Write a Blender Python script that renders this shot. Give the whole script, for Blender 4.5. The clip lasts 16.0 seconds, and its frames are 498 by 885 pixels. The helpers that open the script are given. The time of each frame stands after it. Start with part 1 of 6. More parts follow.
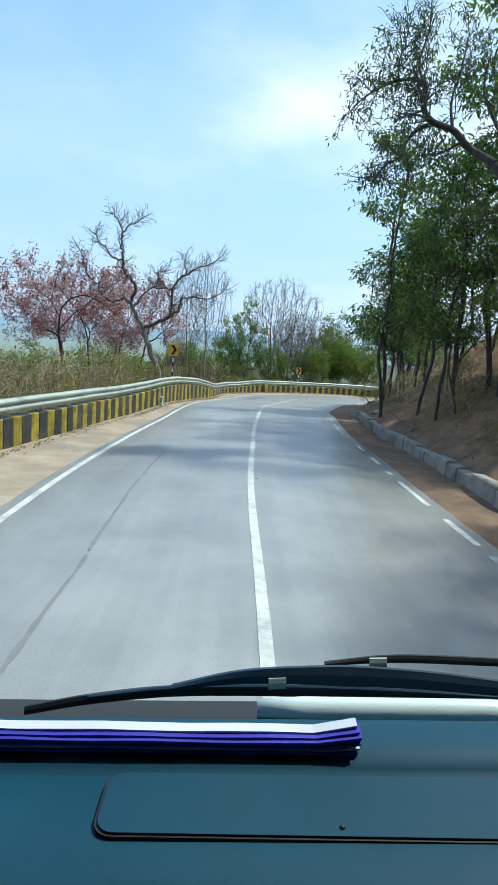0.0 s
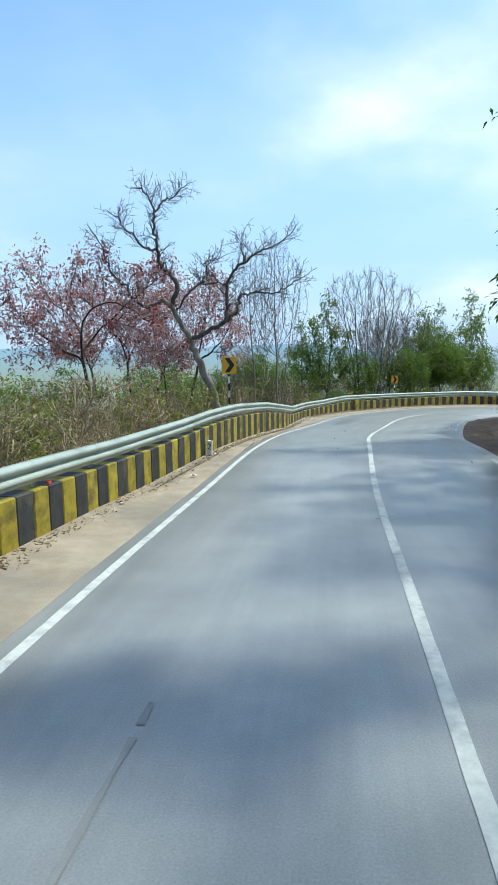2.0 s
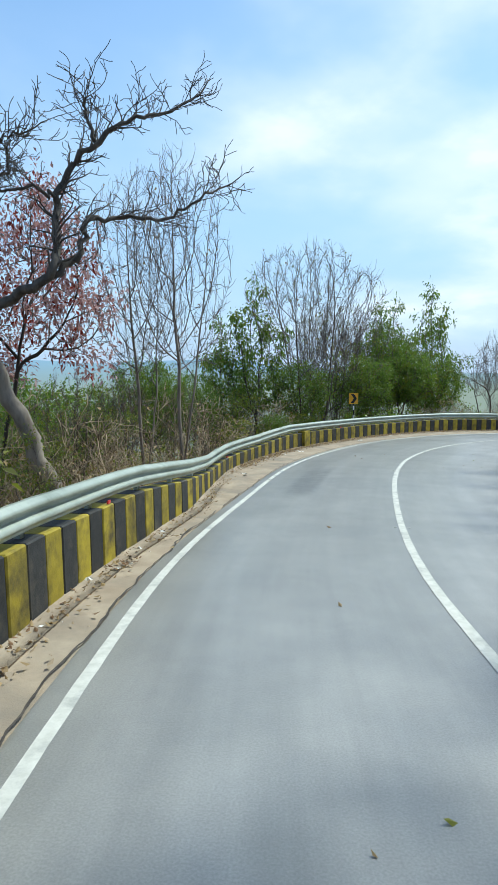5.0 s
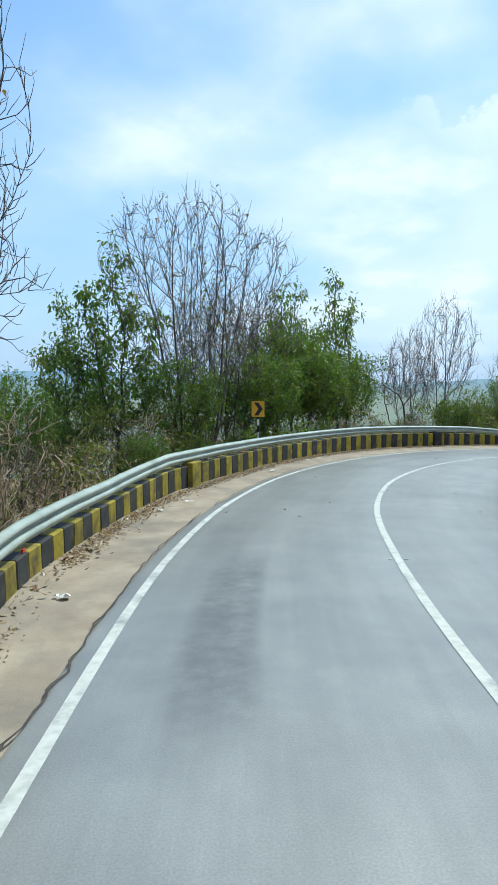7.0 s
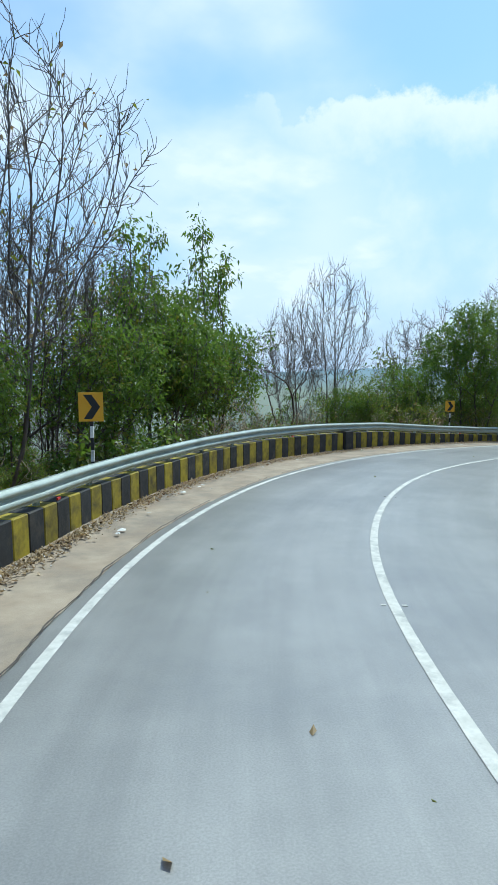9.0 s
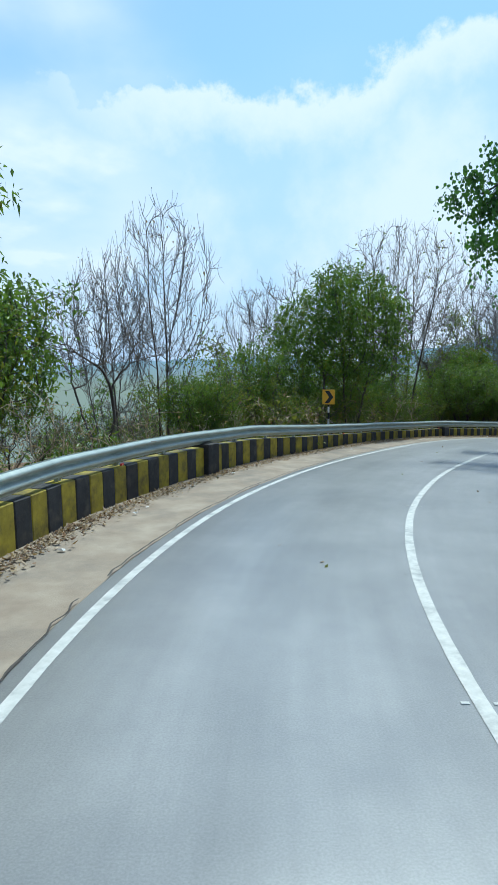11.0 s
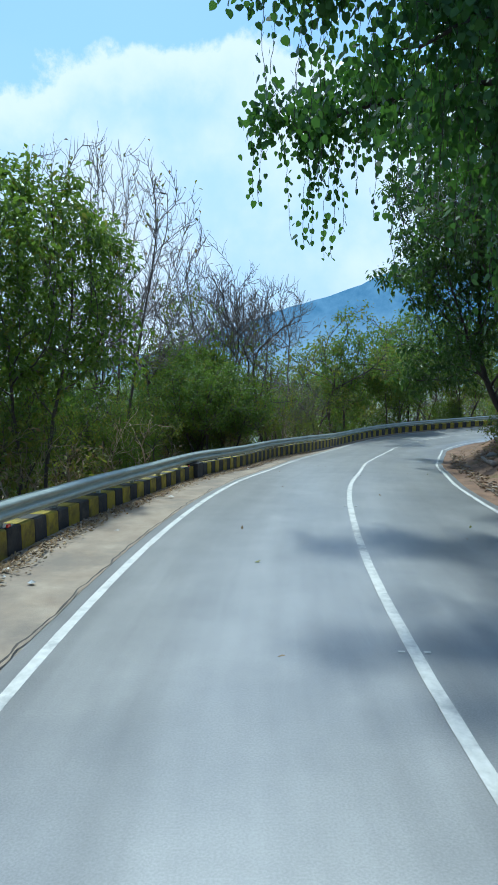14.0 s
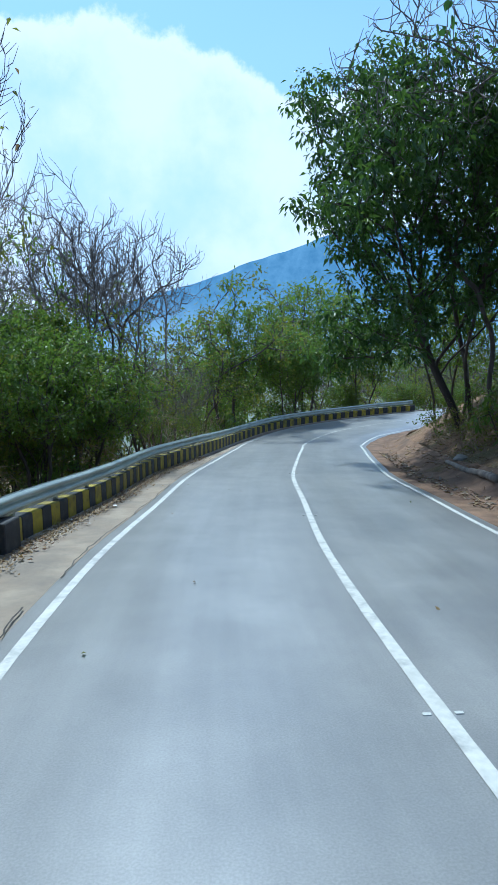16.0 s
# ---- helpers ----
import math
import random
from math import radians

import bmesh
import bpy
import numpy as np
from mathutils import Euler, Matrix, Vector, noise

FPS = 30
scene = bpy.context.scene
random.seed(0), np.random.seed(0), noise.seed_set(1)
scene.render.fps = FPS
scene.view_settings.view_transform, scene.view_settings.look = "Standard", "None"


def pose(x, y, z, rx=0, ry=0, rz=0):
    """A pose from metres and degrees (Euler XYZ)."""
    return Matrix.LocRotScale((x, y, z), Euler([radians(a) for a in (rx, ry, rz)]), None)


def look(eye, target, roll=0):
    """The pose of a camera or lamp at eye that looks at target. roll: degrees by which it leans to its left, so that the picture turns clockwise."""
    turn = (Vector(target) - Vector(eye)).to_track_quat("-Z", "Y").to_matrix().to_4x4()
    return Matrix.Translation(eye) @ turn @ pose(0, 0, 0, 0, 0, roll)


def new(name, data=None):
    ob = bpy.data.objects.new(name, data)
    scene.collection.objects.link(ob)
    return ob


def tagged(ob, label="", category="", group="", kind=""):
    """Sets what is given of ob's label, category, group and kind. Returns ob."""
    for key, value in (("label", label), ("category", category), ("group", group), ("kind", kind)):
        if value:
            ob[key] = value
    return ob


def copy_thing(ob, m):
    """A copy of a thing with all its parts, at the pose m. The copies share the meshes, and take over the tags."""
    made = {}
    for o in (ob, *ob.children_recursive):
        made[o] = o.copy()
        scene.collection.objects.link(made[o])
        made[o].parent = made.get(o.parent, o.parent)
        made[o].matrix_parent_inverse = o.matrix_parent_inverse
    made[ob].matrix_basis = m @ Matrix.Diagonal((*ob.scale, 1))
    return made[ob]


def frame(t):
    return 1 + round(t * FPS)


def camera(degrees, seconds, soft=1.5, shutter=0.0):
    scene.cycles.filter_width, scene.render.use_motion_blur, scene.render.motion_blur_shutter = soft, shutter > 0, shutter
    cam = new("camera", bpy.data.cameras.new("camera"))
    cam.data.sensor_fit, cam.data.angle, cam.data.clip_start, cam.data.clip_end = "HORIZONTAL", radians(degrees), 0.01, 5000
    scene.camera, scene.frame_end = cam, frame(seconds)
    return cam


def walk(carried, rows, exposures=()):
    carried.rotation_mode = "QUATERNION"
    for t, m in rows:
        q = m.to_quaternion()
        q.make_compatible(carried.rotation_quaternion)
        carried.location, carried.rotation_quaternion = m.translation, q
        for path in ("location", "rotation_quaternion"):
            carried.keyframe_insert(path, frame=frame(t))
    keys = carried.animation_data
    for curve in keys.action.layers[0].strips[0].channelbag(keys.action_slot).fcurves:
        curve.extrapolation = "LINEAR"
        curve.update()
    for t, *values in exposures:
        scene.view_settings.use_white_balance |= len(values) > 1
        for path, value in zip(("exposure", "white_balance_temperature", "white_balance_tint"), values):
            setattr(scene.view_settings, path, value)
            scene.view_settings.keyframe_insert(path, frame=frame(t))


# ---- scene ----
cam = camera(42.69, 16.0, soft=1.4)
PATH = [
    (0, (2.897, -0.847, 2.497), (4.441, 3.826, 1.618), 4.38),
    (0.5, (3.702, 1.900, 2.306), (4.988, 6.644, 1.386), 2.61),
    (1, (4.424, 4.616, 2.186), (5.500, 9.414, 1.280), 1.10),
    (1.5, (5.040, 7.327, 2.096), (5.993, 12.162, 1.246), 0.02),
    (2, (5.677, 10.046, 1.966), (6.623, 14.891, 1.172), -0.52),
    (2.5, (6.377, 12.757, 1.834), (7.372, 17.601, 1.094), -0.97),
    (3, (7.022, 15.359, 1.724), (8.099, 20.191, 1.019), -1.24),
    (3.2, (7.267, 16.382, 1.666), (8.389, 21.205, 0.976), -1.33),
    (3.5, (7.644, 17.910, 1.568), (8.833, 22.719, 0.889), -0.27),
    (4, (8.334, 20.469, 1.400), (9.638, 25.249, 0.723), 0.04),
    (4.5, (9.112, 23.065, 1.278), (10.541, 27.808, 0.599), 0.04),
    (5, (9.971, 25.697, 1.191), (11.544, 30.395, 0.511), -0.25),
    (5.3, (10.524, 27.282, 1.128), (12.199, 31.945, 0.455), -1.23),
    (5.5, (10.908, 28.333, 1.074), (12.664, 32.968, 0.412), -1.16),
    (6, (11.906, 30.912, 0.859), (13.878, 35.464, 0.240), -0.92),
    (6.5, (12.927, 33.491, 0.658), (15.155, 37.927, 0.058), -0.42),
    (7, (14.101, 35.975, 0.460), (16.562, 40.286, -0.139), -0.10),
    (7.5, (15.371, 38.411, 0.259), (18.082, 42.567, -0.352), 0.06),
    (8, (16.774, 40.730, 0.079), (19.702, 44.735, -0.544), 0.32),
    (8.2, (17.381, 41.649, 0.033), (20.392, 45.591, -0.596), 0.58),
    (8.5, (18.340, 43.032, -0.030), (21.483, 46.867, -0.672), 0.15),
    (9, (20.051, 45.338, -0.170), (23.425, 48.966, -0.841), -0.00),
    (9.5, (21.910, 47.554, -0.388), (25.520, 50.942, -1.090), 0.01),
    (10, (23.895, 49.624, -0.565), (27.741, 52.735, -1.297), -0.13),
    (10.3, (25.112, 50.776, -0.656), (29.100, 53.698, -1.404), -0.72),
    (10.5, (25.924, 51.503, -0.713), (30.008, 54.285, -1.470), -0.80),
    (11, (27.953, 53.155, -0.868), (32.222, 55.650, -1.608), -0.29),
    (11.5, (30.109, 54.586, -0.989), (34.562, 56.745, -1.699), 0.14),
    (12, (32.412, 55.821, -1.143), (37.031, 57.610, -1.820), 0.07),
    (12.5, (34.927, 56.872, -1.324), (39.691, 58.241, -1.983), 0.06),
    (13, (37.541, 57.662, -1.474), (42.407, 58.613, -2.125), -0.01),
    (13.5, (40.175, 58.236, -1.630), (45.099, 58.797, -2.293), 0.13),
    (14, (42.681, 58.607, -1.794), (47.631, 58.853, -2.463), 0.06),
    (14.5, (45.106, 58.855, -1.973), (50.059, 58.815, -2.651), 0.10),
    (15, (47.675, 59.007, -2.149), (52.615, 58.688, -2.849), 0.33),
    (15.5, (50.342, 59.079, -2.316), (55.259, 58.537, -3.046), 0.10),
    (16, (53.067, 59.025, -2.541), (57.951, 58.271, -3.301), -0.26),
]
EXPOSURES = [(0.0, 0.58, 5780, -5), (1.2, 0.56, 5540, -6), (3.0, 0.54, 5960, -3), (5.5, 0.44, 5750, -4), (8.0, 0.38, 5550, -5), (12.0, 0.25, 5280, -5), (14.0, 0.30, 5200, -5), (16.0, 0.40, 4950, -2)]
walk(cam, [(t, look(eye, target, roll)) for t, eye, target, roll in PATH], EXPOSURES)

# ---- world and sun ----
SUN_AZ, SUN_EL = radians(77), radians(57)      # azimuth clockwise from +y
SUN_WAY = Vector((math.sin(SUN_AZ) * math.cos(SUN_EL), math.cos(SUN_AZ) * math.cos(SUN_EL), math.sin(SUN_EL)))
world = bpy.data.worlds.new("sky")
scene.world = world
world.use_nodes = True
wn, wl = world.node_tree.nodes, world.node_tree.links
bg = wn["Background"]
sky = wn.new("ShaderNodeTexSky")
sky.sky_type, sky.sun_disc = "NISHITA", False
sky.sun_elevation, sky.sun_rotation = SUN_EL, SUN_AZ
sky.air_density, sky.dust_density, sky.ozone_density = 1.0, 0.35, 1.4
SKY_STRENGTH = 0.15


def node(tree, kind, **values):
    n = tree.nodes.new(kind)
    for key, value in values.items():
        n.inputs[key.replace("_", " ")].default_value = value
    return n


def cloud_sky():
    """A pale haze low down, thin drifting cloud, and a cumulus bank that stands in the east."""
    t = world.node_tree

    def link(source, target):
        wl.new(source, target)

    def sums(op, x, y, clamp=False):
        n = wn.new("ShaderNodeMath")
        n.operation, n.use_clamp = op, clamp
        for k, v in enumerate((x, y)):
            if isinstance(v, (int, float)):
                n.inputs[k].default_value = v
            else:
                link(v, n.inputs[k])
        return n.outputs[0]

    def step(value, low, high, to_low=0.0, to_high=1.0):
        n = wn.new("ShaderNodeMapRange")
        n.interpolation_type = "SMOOTHSTEP"
        for key, v in (("From Min", low), ("From Max", high), ("To Min", to_low), ("To Max", to_high)):
            n.inputs[key].default_value = v
        link(value, n.inputs["Value"])
        return n.outputs[0]

    coord = wn.new("ShaderNodeTexCoord").outputs["Generated"]
    split = wn.new("ShaderNodeSeparateXYZ")
    link(coord, split.inputs[0])
    up = split.outputs["Z"]
    lift = sums("ADD", sums("MAXIMUM", up, 0.0), 0.28)
    both = wn.new("ShaderNodeCombineXYZ")
    for k in range(3):
        link(lift, both.inputs[k])
    flat = wn.new("ShaderNodeVectorMath")
    flat.operation = "DIVIDE"
    link(coord, flat.inputs[0])
    link(both.outputs[0], flat.inputs[1])

    def cloud_noise(source, scale, detail, rough, shift):
        mp = wn.new("ShaderNodeMapping")
        mp.inputs["Location"].default_value = shift
        link(source, mp.inputs[0])
        nz = node(t, "ShaderNodeTexNoise", Scale=scale, Detail=detail, Roughness=rough)
        link(mp.outputs[0], nz.inputs["Vector"])
        return nz.outputs["Fac"]

    thin = step(cloud_noise(flat.outputs[0], 1.15, 5.0, 0.45, (3.9, 0.2, 0.4)), 0.36, 0.62, 0.06, 0.70)
    wisps = step(cloud_noise(flat.outputs[0], 3.4, 6.0, 0.5, (7.1, 2.2, 1.4)), 0.44, 0.70, 0.0, 0.8)
    haze = step(up, 0.0, 0.40, 0.06, 0.0)
    over = wn.new("ShaderNodeVectorMath")
    over.operation = "DOT_PRODUCT"
    link(coord, over.inputs[0])
    over.inputs[1].default_value = (math.sin(radians(42)) * 0.88, math.cos(radians(42)) * 0.88, 0.47)
    thin = sums("MULTIPLY", thin, step(over.outputs["Value"], 0.83, 0.955, 0.25, 1.15))
    # the bank
    dot = wn.new("ShaderNodeVectorMath")
    dot.operation = "DOT_PRODUCT"
    link(coord, dot.inputs[0])
    dot.inputs[1].default_value = (math.sin(radians(84)) * 0.9, math.cos(radians(84)) * 0.9, 0.43)
    near = dot.outputs["Value"]
    crest = sums("ADD", step(near, 0.95, 0.995, 0.35, 0.415), sums("MULTIPLY", sums("SUBTRACT", cloud_noise(coord, 8.0, 9.0, 0.62, (1.0, 2.0, 3.0)), 0.5), 0.16))
    body = sums("MULTIPLY", step(sums("SUBTRACT", crest, up), 0.0, 0.020), step(near, 0.70, 0.88))
    puffs = step(cloud_noise(coord, 4.2, 7.0, 0.55, (4.0, 1.0, 0.0)), 0.36, 0.64, 0.30, 1.02)
    rim = step(sums("SUBTRACT", crest, up), 0.015, 0.13, 1.08, 0.0)
    bank = sums("MULTIPLY", body, sums("MAXIMUM", puffs, rim))
    clear = sums("SUBTRACT", 1.0, sums("MULTIPLY", step(near, 0.80, 0.93), 0.85))
    total = sums("MAXIMUM", sums("ADD", sums("MULTIPLY", sums("ADD", thin, sums("MULTIPLY", wisps, thin)), clear), haze), bank)
    mix = wn.new("ShaderNodeMix")
    mix.data_type, mix.clamp_factor = "RGBA", True
    link(sums("MULTIPLY", total, 0.92, True), mix.inputs["Factor"])
    low = wn.new("ShaderNodeMix")
    low.data_type = "RGBA"
    link(step(up, 0.0, 0.55, 0.85, 0.1), low.inputs["Factor"])
    link(sky.outputs[0], low.inputs["A"])
    low.inputs["B"].default_value = (2.25, 3.0, 4.4, 1.0)
    link(low.outputs["Result"], mix.inputs["A"])
    mix.inputs["B"].default_value = CLOUD
    link(mix.outputs["Result"], bg.inputs["Color"])


CLOUD = (5.1, 5.1, 5.5, 1.0)
cloud_sky()
bg.inputs["Strength"].default_value = SKY_STRENGTH
sun = new("sun", bpy.data.lights.new("sun", "SUN"))
sun.data.energy, sun.data.angle, sun.data.color = 3.5, radians(2.8), (1.0, 0.93, 0.81)
sun.matrix_world = look(SUN_WAY * 60, (0, 0, 0))


# ---- materials ----
def material(name, colours, scale=4.0, rough=0.8, bump=0.3, bump_scale=40.0, metal=0.0, stains=None, stain_scale=0.5, stain_at=(0.5, 0.7), spec=0.5, island=0.0, each=0.0, coord="Object", stretch=(1, 1, 1), distance=0.01, sheen=0.0):
    """Two tones mixed by noise, a third for stains, fine relief, and a shift from piece to piece."""
    m = bpy.data.materials.new(name)
    m.use_nodes = True
    t, n, l = m.node_tree, m.node_tree.nodes, m.node_tree.links
    b = n["Principled BSDF"]
    b.inputs["Roughness"].default_value, b.inputs["Metallic"].default_value = rough, metal
    b.inputs["Specular IOR Level"].default_value = spec
    tc = n.new("ShaderNodeTexCoord")
    mp = n.new("ShaderNodeMapping")
    mp.inputs["Scale"].default_value = stretch
    l.new(tc.outputs[coord], mp.inputs[0])
    nz = node(t, "ShaderNodeTexNoise", Scale=scale, Detail=6.0, Roughness=0.6)
    l.new(mp.outputs[0], nz.inputs["Vector"])
    ramp = n.new("ShaderNodeValToRGB")
    ramp.color_ramp.elements[0].position, ramp.color_ramp.elements[1].position = 0.32, 0.68
    ramp.color_ramp.elements[0].color, ramp.color_ramp.elements[1].color = (*colours[0], 1), (*colours[1], 1)
    l.new(nz.outputs["Fac"], ramp.inputs[0])
    out = ramp.outputs[0]
    if stains:
        sz = node(t, "ShaderNodeTexNoise", Scale=stain_scale, Detail=5.0, Roughness=0.65)
        l.new(mp.outputs[0], sz.inputs["Vector"])
        sr = n.new("ShaderNodeMapRange")
        sr.inputs["From Min"].default_value, sr.inputs["From Max"].default_value = stain_at
        l.new(sz.outputs["Fac"], sr.inputs["Value"])
        mx = n.new("ShaderNodeMix")
        mx.data_type = "RGBA"
        l.new(sr.outputs[0], mx.inputs["Factor"])
        l.new(out, mx.inputs["A"])
        mx.inputs["B"].default_value = (*stains, 1)
        out = mx.outputs["Result"]
    for amount, source in ((island, "ShaderNodeNewGeometry"), (each, "ShaderNodeObjectInfo")):
        if amount:
            src = n.new(source)
            rnd = src.outputs["Random Per Island"] if source == "ShaderNodeNewGeometry" else src.outputs["Random"]
            vr = n.new("ShaderNodeMapRange")
            vr.inputs["To Min"].default_value, vr.inputs["To Max"].default_value = 1 - amount, 1 + amount
            l.new(rnd, vr.inputs["Value"])
            hs = n.new("ShaderNodeHueSaturation")
            l.new(vr.outputs[0], hs.inputs["Value"])
            l.new(out, hs.inputs["Color"])
            out = hs.outputs[0]
    l.new(out, b.inputs["Base Color"])
    if bump:
        bz = node(t, "ShaderNodeTexNoise", Scale=bump_scale, Detail=4.0, Roughness=0.6)
        l.new(mp.outputs[0], bz.inputs["Vector"])
        bp = n.new("ShaderNodeBump")
        bp.inputs["Strength"].default_value, bp.inputs["Distance"].default_value = bump, distance
        l.new(bz.outputs["Fac"], bp.inputs["Height"])
        l.new(bp.outputs[0], b.inputs["Normal"])
    return m


def leaf_material(name, dark, light, through_colour, share=0.35, rough=0.55):
    """Leaves that shift in tone from leaf to leaf and let light through."""
    m = bpy.data.materials.new(name)
    m.use_nodes = True
    n, l = m.node_tree.nodes, m.node_tree.links
    b = n["Principled BSDF"]
    geo = n.new("ShaderNodeNewGeometry")
    ramp = n.new("ShaderNodeValToRGB")
    ramp.color_ramp.elements[0].color, ramp.color_ramp.elements[1].color = (*dark, 1), (*light, 1)
    l.new(geo.outputs["Random Per Island"], ramp.inputs[0])
    l.new(ramp.outputs[0], b.inputs["Base Color"])
    b.inputs["Roughness"].default_value = rough
    b.inputs["Specular IOR Level"].default_value = 0.35
    tl = n.new("ShaderNodeBsdfTranslucent")
    tl.inputs["Color"].default_value = (*through_colour, 1)
    mx = n.new("ShaderNodeMixShader")
    mx.inputs[0].default_value = share
    l.new(b.outputs[0], mx.inputs[1])
    l.new(tl.outputs[0], mx.inputs[2])
    l.new(mx.outputs[0], n["Material Output"].inputs["Surface"])
    return m


def road_material():
    """Grey asphalt: fine grain, faint mottling, and wear drawn out along the wheel tracks."""
    m = material("worn_asphalt", ((0.225, 0.222, 0.213), (0.295, 0.289, 0.275)), 0.9, 0.35, 0.2, 170, spec=0.7, stains=(0.185, 0.186, 0.186), stain_scale=0.3, stain_at=(0.5, 0.75), distance=0.004)
    t, n, l = m.node_tree, m.node_tree.nodes, m.node_tree.links
    b = n["Principled BSDF"]
    base = b.inputs["Base Color"].links[0].from_socket
    both = n.new("ShaderNodeCombineXYZ")
    for k, name in enumerate(("across", "along")):
        at_ = n.new("ShaderNodeAttribute")
        at_.attribute_name = name
        l.new(at_.outputs["Fac"], both.inputs[k])
    out = base
    for scale, stretch, low, high, amount, seed in ((1.0, (1.3, 0.07, 1), 0.36, 0.66, 0.11, 1.0), (1.0, (6.0, 0.3, 1), 0.36, 0.70, 0.04, 5.0), (60.0, (1, 1, 1), 0.35, 0.65, 0.13, 2.0)):
        mp = n.new("ShaderNodeMapping")
        mp.inputs["Scale"].default_value, mp.inputs["Location"].default_value = stretch, (seed, seed * 2, 0)
        l.new(both.outputs[0], mp.inputs[0])
        nz = node(t, "ShaderNodeTexNoise", Scale=scale, Detail=4.0, Roughness=0.6)
        l.new(mp.outputs[0], nz.inputs["Vector"])
        rg = n.new("ShaderNodeMapRange")
        for key, v in (("From Min", low), ("From Max", high), ("To Min", 1 - amount), ("To Max", 1 + amount)):
            rg.inputs[key].default_value = v
        l.new(nz.outputs["Fac"], rg.inputs["Value"])
        hs = n.new("ShaderNodeHueSaturation")
        l.new(rg.outputs[0], hs.inputs["Value"])
        l.new(out, hs.inputs["Color"])
        out = hs.outputs[0]
    # an oily patch in the outer wheel track
    split = n.new("ShaderNodeSeparateXYZ")
    l.new(both.outputs[0], split.inputs[0])
    shape = None
    for axis_, mid, half, soft in (("X", -1.15, 0.24, 0.26), ("Y", 45.8, 1.5, 1.7)):
        gap = n.new("ShaderNodeMath")
        gap.operation = "SUBTRACT"
        l.new(split.outputs[axis_], gap.inputs[0])
        gap.inputs[1].default_value = mid
        size = n.new("ShaderNodeMath")
        size.operation = "ABSOLUTE"
        l.new(gap.outputs[0], size.inputs[0])
        fade = n.new("ShaderNodeMapRange")
        fade.interpolation_type = "SMOOTHSTEP"
        for key, v in (("From Min", half), ("From Max", half + soft), ("To Min", 1.0), ("To Max", 0.0)):
            fade.inputs[key].default_value = v
        l.new(size.outputs[0], fade.inputs["Value"])
        if shape is None:
            shape = fade.outputs[0]
        else:
            both_ = n.new("ShaderNodeMath")
            both_.operation = "MULTIPLY"
            l.new(shape, both_.inputs[0])
            l.new(fade.outputs[0], both_.inputs[1])
            shape = both_.outputs[0]
    grit = node(t, "ShaderNodeTexNoise", Scale=4.0, Detail=6.0, Roughness=0.7)
    l.new(both.outputs[0], grit.inputs["Vector"])
    spots = n.new("ShaderNodeMapRange")
    for key, v in (("From Min", 0.36), ("From Max", 0.64), ("To Min", 0.22), ("To Max", 0.72)):
        spots.inputs[key].default_value = v
    l.new(grit.outputs["Fac"], spots.inputs["Value"])
    amount_ = n.new("ShaderNodeMath")
    amount_.operation = "MULTIPLY"
    l.new(shape, amount_.inputs[0])
    l.new(spots.outputs[0], amount_.inputs[1])
    oil = n.new("ShaderNodeMix")
    oil.data_type = "RGBA"
    l.new(amount_.outputs[0], oil.inputs["Factor"])
    l.new(out, oil.inputs["A"])
    oil.inputs["B"].default_value = (0.095, 0.095, 0.095, 1)
    l.new(oil.outputs["Result"], b.inputs["Base Color"])
    return m


ASPHALT = road_material()
TAR = material("worn_tar", ((0.155, 0.154, 0.15), (0.215, 0.213, 0.205)), 4.0, 0.5, 0.2, 120)
SAND = material("sandy_shoulder", ((0.27, 0.21, 0.15), (0.39, 0.32, 0.235)), 1.6, 0.95, 0.5, 60, stains=(0.22, 0.185, 0.145), stain_scale=0.7, stain_at=(0.46, 0.68))
LINE_PAINT = material("road_paint", ((0.46, 0.455, 0.41), (0.60, 0.59, 0.54)), 9.0, 0.6, 0.25, 150, stains=(0.27, 0.27, 0.26), stain_scale=3.0, stain_at=(0.50, 0.74), distance=0.003)
YELLOW = material("yellow_kerb_paint", ((0.25, 0.195, 0.012), (0.40, 0.31, 0.02)), 5.0, 0.75, 0.4, 45, stains=(0.07, 0.055, 0.02), stain_scale=2.4, stain_at=(0.44, 0.72), each=0.2)
BLACK = material("black_kerb_paint", ((0.014, 0.015, 0.018), (0.035, 0.035, 0.036)), 5.0, 0.75, 0.4, 45, stains=(0.10, 0.085, 0.06), stain_scale=2.4, stain_at=(0.52, 0.8), each=0.25)
CONCRETE = material("old_concrete", ((0.22, 0.20, 0.17), (0.34, 0.31, 0.27)), 3.0, 0.9, 0.5, 40, stains=(0.09, 0.08, 0.06), stain_scale=1.2, stain_at=(0.45, 0.7))
STEEL = material("galvanised_steel", ((0.37, 0.41, 0.36), (0.50, 0.54, 0.48)), 3.0, 0.42, 0.1, 30, metal=0.35, stains=(0.20, 0.23, 0.19), stain_scale=1.5, stain_at=(0.5, 0.8))
SIGN_YELLOW = material("sign_yellow", ((0.72, 0.36, 0.012), (0.78, 0.41, 0.02)), 3.0, 0.45, 0.05, 30)
SIGN_BLACK = material("sign_black", ((0.01, 0.01, 0.011), (0.016, 0.016, 0.017)), 3.0, 0.5, 0.05, 30)
WHITE_PAINT = material("white_paint", ((0.66, 0.65, 0.60), (0.80, 0.79, 0.75)), 8.0, 0.7, 0.2, 50, stains=(0.4, 0.36, 0.3), stain_scale=6.0)
RED = material("red_reflector", ((0.5, 0.02, 0.02), (0.65, 0.04, 0.03)), 20.0, 0.3, 0.0)
